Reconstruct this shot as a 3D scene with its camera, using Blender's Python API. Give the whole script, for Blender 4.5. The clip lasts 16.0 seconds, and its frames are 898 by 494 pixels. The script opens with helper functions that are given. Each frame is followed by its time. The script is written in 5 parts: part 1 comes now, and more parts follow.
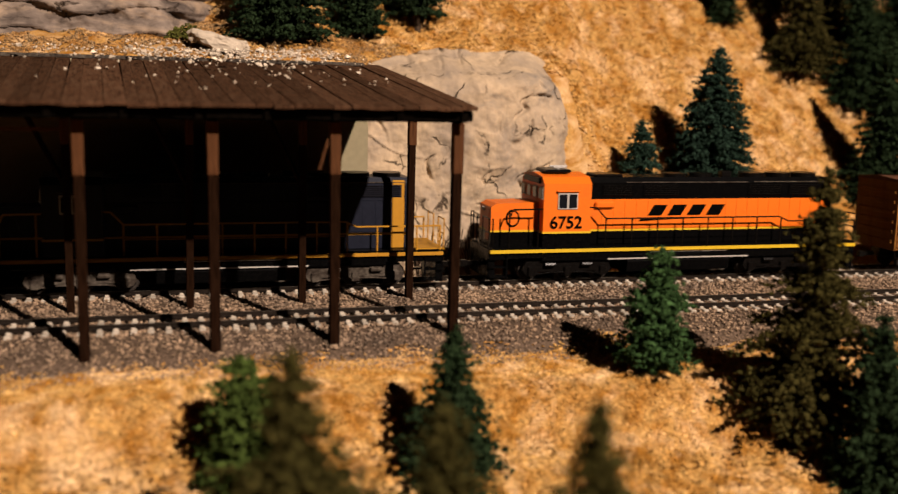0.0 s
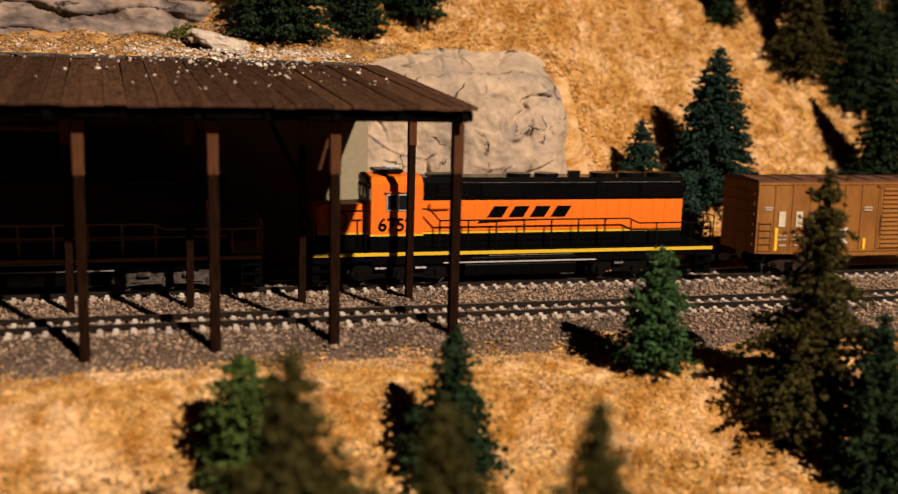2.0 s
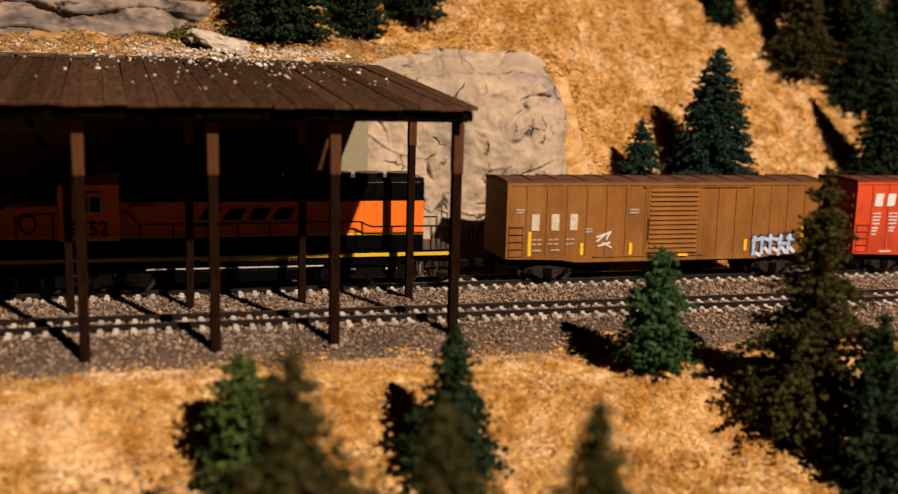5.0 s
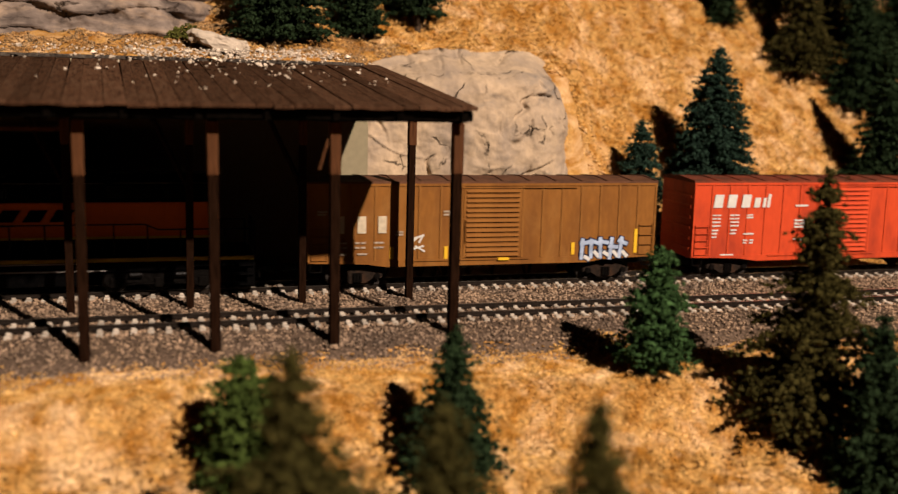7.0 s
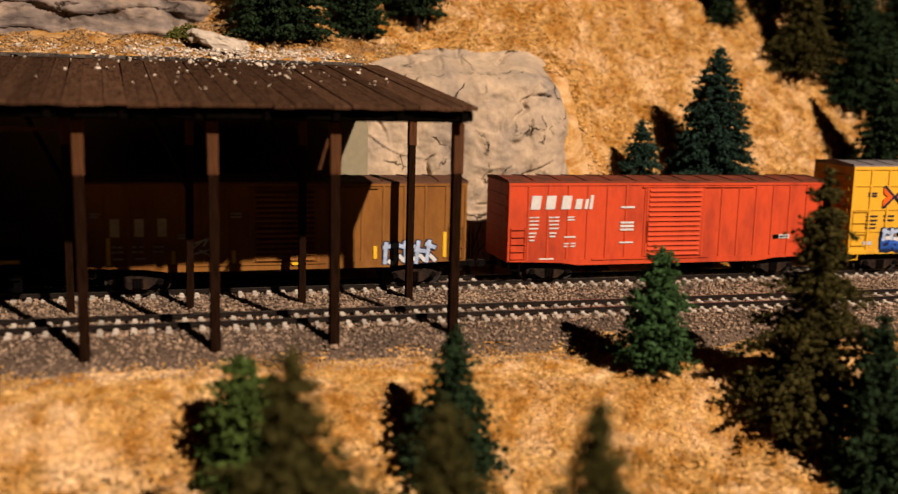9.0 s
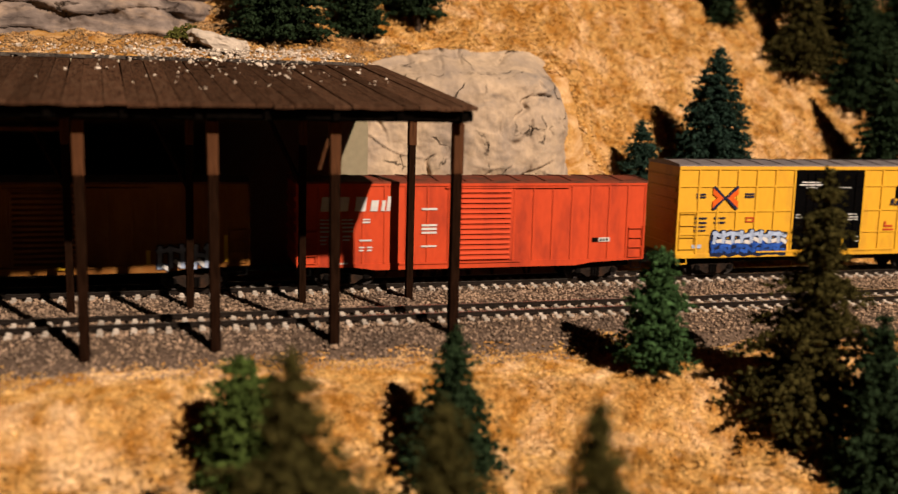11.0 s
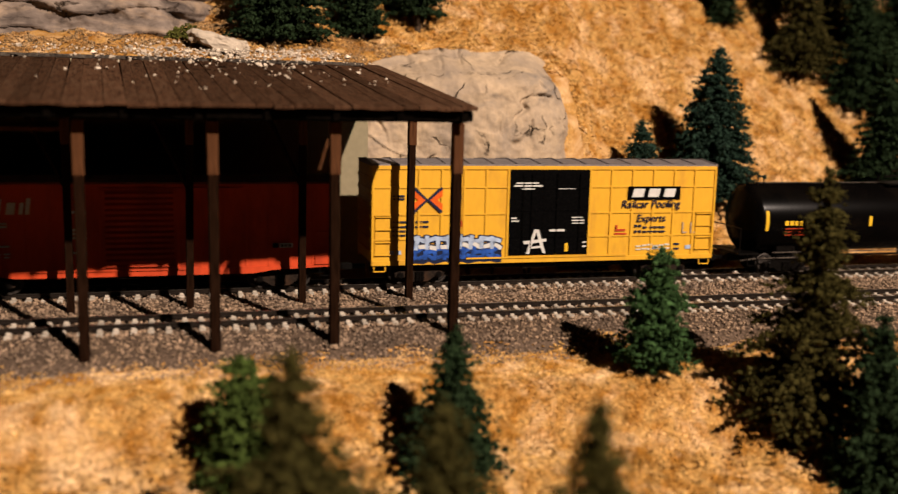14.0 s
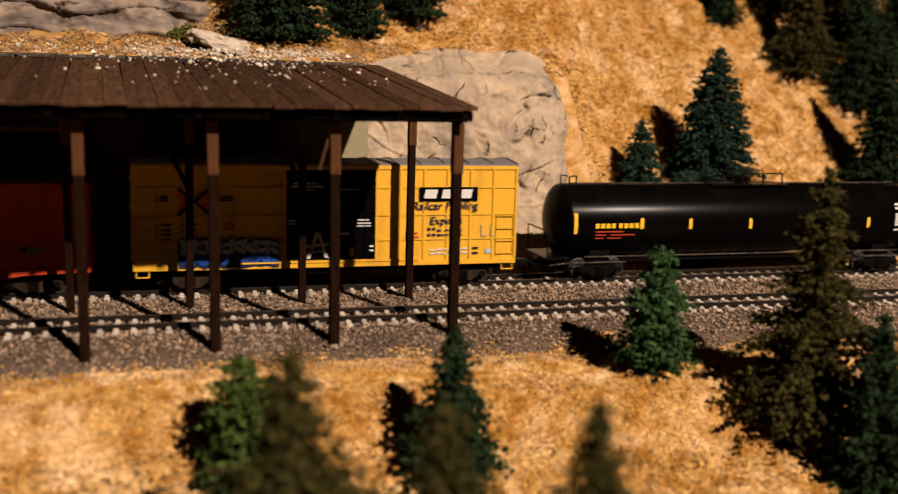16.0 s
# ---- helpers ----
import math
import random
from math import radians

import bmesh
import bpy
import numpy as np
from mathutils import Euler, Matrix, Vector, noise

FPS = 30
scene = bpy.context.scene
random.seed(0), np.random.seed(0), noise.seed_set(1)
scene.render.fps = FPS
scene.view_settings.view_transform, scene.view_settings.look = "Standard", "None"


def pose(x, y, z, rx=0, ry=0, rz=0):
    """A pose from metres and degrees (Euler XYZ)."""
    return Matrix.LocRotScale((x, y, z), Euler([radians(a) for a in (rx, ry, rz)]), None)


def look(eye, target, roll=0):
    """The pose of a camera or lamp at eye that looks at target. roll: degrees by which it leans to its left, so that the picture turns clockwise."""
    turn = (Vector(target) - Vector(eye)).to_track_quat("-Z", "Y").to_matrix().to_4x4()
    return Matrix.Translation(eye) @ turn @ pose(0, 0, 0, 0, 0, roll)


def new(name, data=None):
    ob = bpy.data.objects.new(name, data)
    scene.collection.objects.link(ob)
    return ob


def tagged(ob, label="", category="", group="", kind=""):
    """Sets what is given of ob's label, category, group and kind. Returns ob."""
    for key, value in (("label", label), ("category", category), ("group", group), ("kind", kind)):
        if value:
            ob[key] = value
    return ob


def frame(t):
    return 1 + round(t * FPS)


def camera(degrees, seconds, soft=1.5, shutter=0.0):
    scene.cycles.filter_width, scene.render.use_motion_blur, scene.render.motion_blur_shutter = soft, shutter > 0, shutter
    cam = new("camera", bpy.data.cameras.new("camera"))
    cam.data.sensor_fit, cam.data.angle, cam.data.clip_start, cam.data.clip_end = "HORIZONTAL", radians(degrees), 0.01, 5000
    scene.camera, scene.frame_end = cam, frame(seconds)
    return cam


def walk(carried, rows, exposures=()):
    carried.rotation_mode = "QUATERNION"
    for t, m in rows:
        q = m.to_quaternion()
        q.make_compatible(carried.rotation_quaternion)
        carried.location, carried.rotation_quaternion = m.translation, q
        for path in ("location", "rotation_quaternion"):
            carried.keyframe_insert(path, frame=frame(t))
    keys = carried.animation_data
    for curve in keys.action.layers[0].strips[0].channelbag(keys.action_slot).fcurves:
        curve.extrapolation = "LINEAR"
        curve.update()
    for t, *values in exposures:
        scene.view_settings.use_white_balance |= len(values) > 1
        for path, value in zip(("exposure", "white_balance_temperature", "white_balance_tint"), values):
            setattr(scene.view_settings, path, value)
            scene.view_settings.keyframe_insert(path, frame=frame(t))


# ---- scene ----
# A model railway (HO, 1:87): the train's track runs along x at y = 0, rail tops at z = 0.
cam = camera(47.09, 16.0, soft=1.35, shutter=0.5)
cam.data.dof.use_dof = True
cam.data.dof.focus_distance = 0.53
cam.data.dof.aperture_fstop = 7.5
EYE = Vector((0.0, -0.5217, 0.1042))
AIM = EYE + Vector((0.2661, 0.9508, -0.1586))
walk(cam, [(0.0, look(EYE, AIM, 1.42)), (16.0, look(EYE, AIM, 1.42))])
scene.view_settings.exposure = 0.0

# ---- light: one warm spotlamp over the aisle, and a dim room ----
world = bpy.data.worlds.new("room_dusk")
scene.world = world
world.use_nodes = True
world.node_tree.nodes["Background"].inputs[0].default_value = (1.0, 0.82, 0.6, 1)
world.node_tree.nodes["Background"].inputs[1].default_value = 0.0006

lamp_data = bpy.data.lights.new("layout_spotlight", "SPOT")
lamp_data.energy = 1010
lamp_data.color = (1.0, 0.815, 0.69)
lamp_data.spot_size = radians(70)
lamp_data.spot_blend = 0.6
lamp_data.shadow_soft_size = 0.028
lamp = new("layout_spotlight", lamp_data)
LAMP = Vector((0.97, -2.30, 1.76))
lamp.matrix_world = look(LAMP, (0.16, 0.0, 0.03))


# ---- materials ----
def material(name, base, rough=0.7, metal=0.0, grain=900.0, vary=0.25, stain=None, stain_at=0.6, stain_scale=60.0,
             bump=0.15, bump_scale=None, coat=0.0, by_piece=0.0, by_island=0.0, stretch=(1, 1, 1), bump_dist=0.0006, spec=0.06,
             patch=None, patch_at=0.55, patch_scale=30.0, cracks=0.0):
    """A surface with fine grain, larger stains and relief; scales are per metre of the model."""
    m = bpy.data.materials.new(name)
    m.use_nodes = True
    t = m.node_tree
    n, l = t.nodes, t.links
    sh = n["Principled BSDF"]
    sh.inputs["Roughness"].default_value = rough
    sh.inputs["Metallic"].default_value = metal
    sh.inputs["Coat Weight"].default_value = coat
    sh.inputs["Specular IOR Level"].default_value = spec
    tc = n.new("ShaderNodeTexCoord")
    mp = n.new("ShaderNodeMapping")
    mp.inputs["Scale"].default_value = stretch
    l.new(tc.outputs["Object"], mp.inputs["Vector"])
    n1 = n.new("ShaderNodeTexNoise")
    n1.inputs["Scale"].default_value = grain
    n1.inputs["Detail"].default_value = 5
    n2 = n.new("ShaderNodeTexNoise")
    n2.inputs["Scale"].default_value = stain_scale
    n2.inputs["Detail"].default_value = 6
    n2.inputs["Roughness"].default_value = 0.65
    for k in (n1, n2):
        l.new(mp.outputs[0], k.inputs["Vector"])
    ramp = n.new("ShaderNodeValToRGB")
    lo = [c * (1 - vary) for c in base]
    hi = [min(1, c * (1 + vary)) for c in base]
    ramp.color_ramp.elements[0].position, ramp.color_ramp.elements[0].color = 0.32, (*lo, 1)
    ramp.color_ramp.elements[1].position, ramp.color_ramp.elements[1].color = 0.68, (*hi, 1)
    l.new(n1.outputs[0], ramp.inputs[0])
    out = ramp.outputs[0]
    if stain:
        r2 = n.new("ShaderNodeMapRange")
        r2.inputs["From Min"].default_value = stain_at - 0.08
        r2.inputs["From Max"].default_value = stain_at + 0.12
        l.new(n2.outputs[0], r2.inputs[0])
        mx = n.new("ShaderNodeMixRGB")
        mx.inputs[2].default_value = (*stain, 1)
        l.new(r2.outputs[0], mx.inputs[0])
        l.new(out, mx.inputs[1])
        out = mx.outputs[0]
    if patch:
        n4 = n.new("ShaderNodeTexNoise")
        n4.inputs["Scale"].default_value = patch_scale
        n4.inputs["Detail"].default_value = 8
        n4.inputs["Roughness"].default_value = 0.7
        n4.inputs["Distortion"].default_value = 0.6
        shift = n.new("ShaderNodeVectorMath")
        shift.inputs[1].default_value = (3.7, 1.9, 5.3)
        l.new(mp.outputs[0], shift.inputs[0])
        l.new(shift.outputs[0], n4.inputs["Vector"])
        r4 = n.new("ShaderNodeMapRange")
        r4.inputs["From Min"].default_value = patch_at - 0.06
        r4.inputs["From Max"].default_value = patch_at + 0.12
        l.new(n4.outputs[0], r4.inputs[0])
        mx4 = n.new("ShaderNodeMixRGB")
        mx4.inputs[2].default_value = (*patch, 1)
        l.new(r4.outputs[0], mx4.inputs[0])
        l.new(out, mx4.inputs[1])
        out = mx4.outputs[0]
    crack_fac = None
    if cracks:
        # thin broken joints: edges of warped cells, shown only here and there
        warp = n.new("ShaderNodeTexNoise")
        warp.inputs["Scale"].default_value = 70
        warp.inputs["Detail"].default_value = 4
        l.new(mp.outputs[0], warp.inputs["Vector"])
        wm = n.new("ShaderNodeVectorMath")
        wm.operation = "MULTIPLY_ADD"
        wm.inputs[1].default_value = (0.020, 0.020, 0.020)
        l.new(warp.outputs["Color"], wm.inputs[0])
        l.new(mp.outputs[0], wm.inputs[2])
        vo = n.new("ShaderNodeTexVoronoi")
        vo.feature = "DISTANCE_TO_EDGE"
        vo.inputs["Scale"].default_value = cracks
        l.new(wm.outputs[0], vo.inputs["Vector"])
        line = n.new("ShaderNodeMapRange")
        line.inputs["From Min"].default_value = 0.0
        line.inputs["From Max"].default_value = 0.035
        line.inputs["To Min"].default_value = 1.0
        line.inputs["To Max"].default_value = 0.0
        l.new(vo.outputs["Distance"], line.inputs[0])
        gate = n.new("ShaderNodeTexNoise")
        gate.inputs["Scale"].default_value = 55
        gate.inputs["Detail"].default_value = 3
        l.new(mp.outputs[0], gate.inputs["Vector"])
        gr = n.new("ShaderNodeMapRange")
        gr.inputs["From Min"].default_value = 0.50
        gr.inputs["From Max"].default_value = 0.60
        l.new(gate.outputs[0], gr.inputs[0])
        mul = n.new("ShaderNodeMath")
        mul.operation = "MULTIPLY"
        l.new(line.outputs[0], mul.inputs[0])
        l.new(gr.outputs[0], mul.inputs[1])
        crack_fac = mul.outputs[0]
        mxc = n.new("ShaderNodeMixRGB")
        mxc.inputs[2].default_value = (0.03, 0.02, 0.013, 1)
        l.new(crack_fac, mxc.inputs[0])
        l.new(out, mxc.inputs[1])
        out = mxc.outputs[0]
    if by_piece or by_island:
        src = n.new("ShaderNodeObjectInfo").outputs["Random"] if by_piece else n.new("ShaderNodeNewGeometry").outputs["Random Per Island"]
        amt = by_piece or by_island
        r3 = n.new("ShaderNodeMapRange")
        r3.inputs["To Min"].default_value = 1 - amt
        r3.inputs["To Max"].default_value = 1 + amt
        l.new(src, r3.inputs[0])
        hs = n.new("ShaderNodeHueSaturation")
        l.new(r3.outputs[0], hs.inputs["Value"])
        l.new(out, hs.inputs["Color"])
        out = hs.outputs[0]
    l.new(out, sh.inputs["Base Color"])
    if bump:
        n3 = n.new("ShaderNodeTexNoise")
        n3.inputs["Scale"].default_value = bump_scale or grain
        n3.inputs["Detail"].default_value = 4
        l.new(mp.outputs[0], n3.inputs["Vector"])
        b = n.new("ShaderNodeBump")
        b.inputs["Strength"].default_value = bump
        b.inputs["Distance"].default_value = bump_dist
        if crack_fac is None:
            l.new(n3.outputs[0], b.inputs["Height"])
        else:
            sub = n.new("ShaderNodeMath")
            sub.operation = "SUBTRACT"
            l.new(n3.outputs[0], sub.inputs[0])
            l.new(crack_fac, sub.inputs[1])
            l.new(sub.outputs[0], b.inputs["Height"])
        l.new(b.outputs[0], sh.inputs["Normal"])
    return m


M = {  # base colours are those of the model's paints and scenery
    "straw": material("dry_straw_turf", (0.32, 0.178, 0.055), 0.95, grain=900, vary=0.35, stain=(0.21, 0.090, 0.016), stain_at=0.49, stain_scale=95, bump=0.6, spec=0, patch=(0.43, 0.28, 0.14), patch_at=0.55, patch_scale=42),
    "flock": material("straw_flock", (0.385, 0.226, 0.074), 0.95, grain=500, vary=0.3, stain=(0.255, 0.113, 0.019), stain_at=0.49, stain_scale=95, bump=0, by_island=0.46, spec=0, patch=(0.57, 0.385, 0.20), patch_at=0.55, patch_scale=42),
    "earth": material("gravelly_earth", (0.201, 0.139, 0.0781), 0.95, grain=600, vary=0.4, stain=(0.201, 0.112, 0.0335), stain_at=0.52, stain_scale=40, bump=0.8),
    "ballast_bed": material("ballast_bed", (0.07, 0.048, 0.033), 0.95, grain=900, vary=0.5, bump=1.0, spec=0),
    "ballast": material("ballast_stone", (0.188, 0.128, 0.083), 0.9, grain=400, vary=0.25, bump=0, by_island=0.70, spec=0.02, stain=(0.115, 0.084, 0.061), stain_at=0.52, stain_scale=25),
    "grit": material("brown_ledge_grit", (0.185, 0.12, 0.06), 0.9, grain=300, vary=0.3, stain=(0.19, 0.088, 0.02), stain_at=0.5, stain_scale=60, bump=0, by_island=0.65),
    "rubble": material("pale_rubble", (0.40, 0.33, 0.25), 0.9, grain=300, vary=0.2, bump=0.3, by_island=0.35),
    "rock": material("cast_plaster_rock", (0.30, 0.222, 0.142), 0.92, grain=260, vary=0.14, stain=(0.225, 0.172, 0.122), stain_at=0.50, stain_scale=34, bump=0.9, bump_scale=190, bump_dist=0.0010, patch=(0.135, 0.112, 0.092), patch_at=0.60, patch_scale=30, cracks=42),
    "rock_grey": material("grey_plaster_rock", (0.165, 0.128, 0.102), 0.92, grain=260, vary=0.25, stain=(0.062, 0.048, 0.040), stain_at=0.53, stain_scale=44, bump=0.9, bump_scale=200, bump_dist=0.0016, patch=(0.25, 0.178, 0.12), patch_at=0.53, patch_scale=34, cracks=36, stretch=(0.5, 1, 1.3)),
    "plaster": material("bare_beige_plaster", (0.17, 0.143, 0.088), 0.9, grain=300, vary=0.06, stain=(0.173, 0.151, 0.1), stain_scale=20, bump=0.1),
    "rail": material("weathered_rail", (0.01925, 0.0143, 0.011), 0.45, metal=0.6, grain=900, vary=0.3, bump=0.1),
    "railhead": material("polished_railhead", (0.30, 0.27, 0.23), 0.3, metal=1.0, grain=900, vary=0.2, bump=0),
    "tie": material("concrete_tie", (0.29, 0.25, 0.20), 0.9, grain=900, vary=0.2, bump=0.2, by_piece=0.25),
    "roof_plank": material("weathered_brown_plank", (0.037, 0.0180, 0.0094), 0.85, grain=240, vary=0.55, stain=(0.058, 0.032, 0.018), stain_at=0.55, stain_scale=110, bump=0.6, by_piece=0.30, stretch=(5, 0.6, 1), spec=0.01),
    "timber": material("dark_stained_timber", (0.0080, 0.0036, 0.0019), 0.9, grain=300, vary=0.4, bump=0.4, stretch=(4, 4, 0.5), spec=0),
    # near-black base puts the shade under roof and eave into the timber's colour
    "timber_black": material("shade_black_timber", (0.002, 0.0015, 0.0011), 0.9, grain=300, vary=0.4, bump=0.4, spec=0),
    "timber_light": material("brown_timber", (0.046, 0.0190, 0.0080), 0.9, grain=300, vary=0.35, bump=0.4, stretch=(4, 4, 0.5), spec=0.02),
    "bark": material("twig_bark", (0.0385, 0.02475, 0.0154), 0.95, grain=500, vary=0.3),
    "foam_green": material("green_ground_foam", (0.0205, 0.042, 0.0140), 0.95, grain=600, vary=0.4, bump=0, by_island=0.6, spec=0),
    "foam_fresh": material("fresh_green_ground_foam", (0.0300, 0.0450, 0.0105), 0.95, grain=600, vary=0.4, bump=0, by_island=0.6, spec=0),
    "foam_dark": material("dark_green_ground_foam", (0.0105, 0.0180, 0.0078), 0.95, grain=600, vary=0.4, bump=0, by_island=0.6, spec=0),
    "foam_blue": material("blue_green_ground_foam", (0.0125, 0.0240, 0.0160), 0.95, grain=600, vary=0.4, bump=0, by_island=0.6, spec=0),
    "foam_olive": material("olive_brown_ground_foam", (0.0255, 0.0218, 0.0064), 0.95, grain=600, vary=0.4, bump=0, by_island=0.6, spec=0),
    "foam_shrub": material("olive_shrub_foam", (0.0586, 0.0586, 0.0135), 0.95, grain=600, vary=0.4, bump=0, by_island=0.5, spec=0),
    "orange": material("orange_locomotive_paint", (0.48, 0.0948, 0.00446), 0.42, grain=700, vary=0.04, stain=(0.401, 0.0781, 0.00558), stain_at=0.66, stain_scale=90, bump=0.03, spec=0.2),
    "black": material("black_paint", (0.0015, 0.0014, 0.0014), 0.2, grain=700, vary=0.3, bump=0.03, spec=0.06),
    "soot": material("sooty_black_plastic", (0.0026, 0.0021, 0.0018), 0.28, grain=800, vary=0.4, bump=0.2, spec=0.10),
    "yellow_stripe": material("yellow_stripe_paint", (0.401, 0.256, 0.0112), 0.45, grain=700, vary=0.05, bump=0.02, spec=0.2),
    "oxide": material("oxide_brown_boxcar_paint", (0.148, 0.060, 0.0125), 0.6, grain=500, vary=0.1, stain=(0.105, 0.041, 0.010), stain_at=0.55, stain_scale=60, bump=0.04, stretch=(1, 1, 0.35), spec=0.05, patch=(0.17, 0.078, 0.02), patch_at=0.58, patch_scale=45),
    "oxide_roof": material("dusty_brown_roof", (0.0758, 0.0334, 0.0178), 0.75, grain=500, vary=0.2, stain=(0.0446, 0.0223, 0.0134), stain_at=0.55, stain_scale=90, bump=0.1),
    "red": material("faded_red_boxcar_paint", (0.35, 0.04, 0.0115), 0.55, grain=500, vary=0.07, stain=(0.2, 0.024, 0.01), stain_at=0.57, stain_scale=60, bump=0.04, stretch=(1, 1, 0.35), spec=0.08),
    "red_roof": material("dusty_dark_red_roof", (0.116, 0.0268, 0.0134), 0.75, grain=500, vary=0.2, stain=(0.058, 0.0223, 0.0134), stain_at=0.5, stain_scale=90, bump=0.1),
    "yellow": material("golden_yellow_boxcar_paint", (0.435, 0.228, 0.0129), 0.5, grain=500, vary=0.05, stain=(0.3, 0.15, 0.016), stain_at=0.62, stain_scale=60, bump=0.03, stretch=(1, 1, 0.35), spec=0.2),
    "yellow_roof": material("galvanised_roof", (0.134, 0.117, 0.112), 0.55, metal=0.3, grain=500, vary=0.2, bump=0.1),
    "tank": material("satin_black_tank_paint", (0.0011, 0.0009, 0.0008), 0.25, grain=500, vary=0.15, stain=(0.0026, 0.0019, 0.0014), stain_at=0.56, stain_scale=40, bump=0.02, spec=0.038),
    "truck": material("rusty_brown_truck_casting", (0.0105, 0.0068, 0.0046), 0.8, grain=700, vary=0.5, stain=(0.026, 0.013, 0.007), stain_at=0.56, stain_scale=200, bump=0.2),
    "truck_grey": material("dusty_grey_truck_casting", (0.055, 0.045, 0.035), 0.85, grain=700, vary=0.5, stain=(0.018, 0.013, 0.01), stain_at=0.5, stain_scale=200, bump=0.2),
    "wheel": material("dark_steel_wheel", (0.0275, 0.0231, 0.0198), 0.5, metal=0.5, grain=700, vary=0.3),
    "blue": material("dark_blue_locomotive_paint", (0.007, 0.008, 0.0135), 0.35, grain=500, vary=0.15, bump=0.03, spec=0.12),
    "gold": material("golden_locomotive_paint", (0.27, 0.125, 0.008), 0.5, grain=500, vary=0.06, bump=0.03, spec=0.2),
    "cream": material("cream_lettering", (0.341, 0.285, 0.199), 0.7, grain=500, vary=0.15, bump=0),
    "white": material("white_lettering", (0.379, 0.365, 0.332), 0.7, grain=500, vary=0.08, bump=0),
    "grey_letter": material("faded_grey_lettering", (0.234, 0.184, 0.134), 0.7, grain=900, vary=0.3, bump=0),
    "tag_blue": material("pale_blue_spray_paint", (0.223, 0.268, 0.346), 0.6, grain=300, vary=0.25, bump=0),
    "spray_blue": material("deep_blue_spray_paint", (0.0136, 0.0476, 0.204), 0.6, grain=250, vary=0.5, bump=0),
    "navy": material("navy_mark", (0.008, 0.0112, 0.028), 0.6, grain=500, vary=0.1, bump=0),
    "orange_mark": material("orange_mark", (0.418, 0.0669, 0.00669), 0.6, grain=500, vary=0.1, bump=0),
    "red_mark": material("red_mark", (0.279, 0.0335, 0.0112), 0.6, grain=500, vary=0.1, bump=0),
    "amber": material("yellow_reflector", (0.474, 0.279, 0.0167), 0.5, grain=500, vary=0.08, bump=0),
    "glass": material("dark_window_glass", (0.0048, 0.0052, 0.0064), 0.12, grain=500, vary=0.1, bump=0, spec=0.5),
    "frame_grey": material("light_grey_window_frame", (0.279, 0.251, 0.223), 0.5, grain=500, vary=0.1, bump=0),
    "board": material("dark_layout_board", (0.05, 0.045, 0.04), 0.8, grain=60, vary=0.2, bump=0.1),
}


# ---- mesh helpers ----
def part(name, bm, mat, parent=None, label="", smooth=False):
    """Links a bmesh as one mesh object under a thing or a part."""
    me = bpy.data.meshes.new(name)
    bm.to_mesh(me)
    bm.free()
    me.materials.append(M[mat])
    if smooth:
        me.polygons.foreach_set("use_smooth", [True] * len(me.polygons))
    ob = new(name, me)
    ob.parent = parent
    return tagged(ob, label)


def raw(name, verts, faces, mat, parent=None, label="", smooth=False):
    me = bpy.data.meshes.new(name)
    me.from_pydata(np.asarray(verts).tolist(), [], np.asarray(faces).tolist() if not isinstance(faces, list) else faces)
    me.materials.append(M[mat])
    if smooth:
        me.polygons.foreach_set("use_smooth", [True] * len(me.polygons))
    ob = new(name, me)
    ob.parent = parent
    return tagged(ob, label)


def share(ob, name, m, parent):
    """Another piece on the same mesh."""
    o = new(name, ob.data)
    o.parent = parent
    o.matrix_basis = m
    return o


def add_box(bm, x0, x1, y0, y1, z0, z1, bevel=0.0, m=None):
    vs = [bm.verts.new((x, y, z)) for x in (x0, x1) for y in (y0, y1) for z in (z0, z1)]
    idx = ((0, 1, 3, 2), (4, 6, 7, 5), (0, 4, 5, 1), (2, 3, 7, 6), (0, 2, 6, 4), (1, 5, 7, 3))
    fs = [bm.faces.new([vs[i] for i in f]) for f in idx]
    if bevel:
        es = list({e for f in fs for e in f.edges})
        r = bmesh.ops.bevel(bm, geom=es, offset=bevel, segments=1, affect="EDGES")
        vs = list({v for f in r["faces"] for v in f.verts} | {v for v in vs if v.is_valid})
    if m is not None:
        bmesh.ops.transform(bm, matrix=m, verts=[v for v in vs if v.is_valid])
    return bm


def box(x0, x1, y0, y1, z0, z1, bevel=0.0, m=None):
    return add_box(bmesh.new(), x0, x1, y0, y1, z0, z1, bevel, m)


def add_rod(bm, a, b, r, n=6):
    a, b = Vector(a), Vector(b)
    q = (b - a).to_track_quat("Z", "Y")
    rings = []
    for p in (a, b):
        rings.append([bm.verts.new(p + q @ Vector((r * math.cos(2 * math.pi * i / n), r * math.sin(2 * math.pi * i / n), 0))) for i in range(n)])
    for i in range(n):
        j = (i + 1) % n
        bm.faces.new((rings[0][i], rings[0][j], rings[1][j], rings[1][i]))
    bm.faces.new(rings[0][::-1])
    bm.faces.new(rings[1])
    return bm


def rods(paths, r, n=6):
    bm = bmesh.new()
    for p in paths:
        for a, b in zip(p[:-1], p[1:]):
            add_rod(bm, a, b, r, n)
    return bm


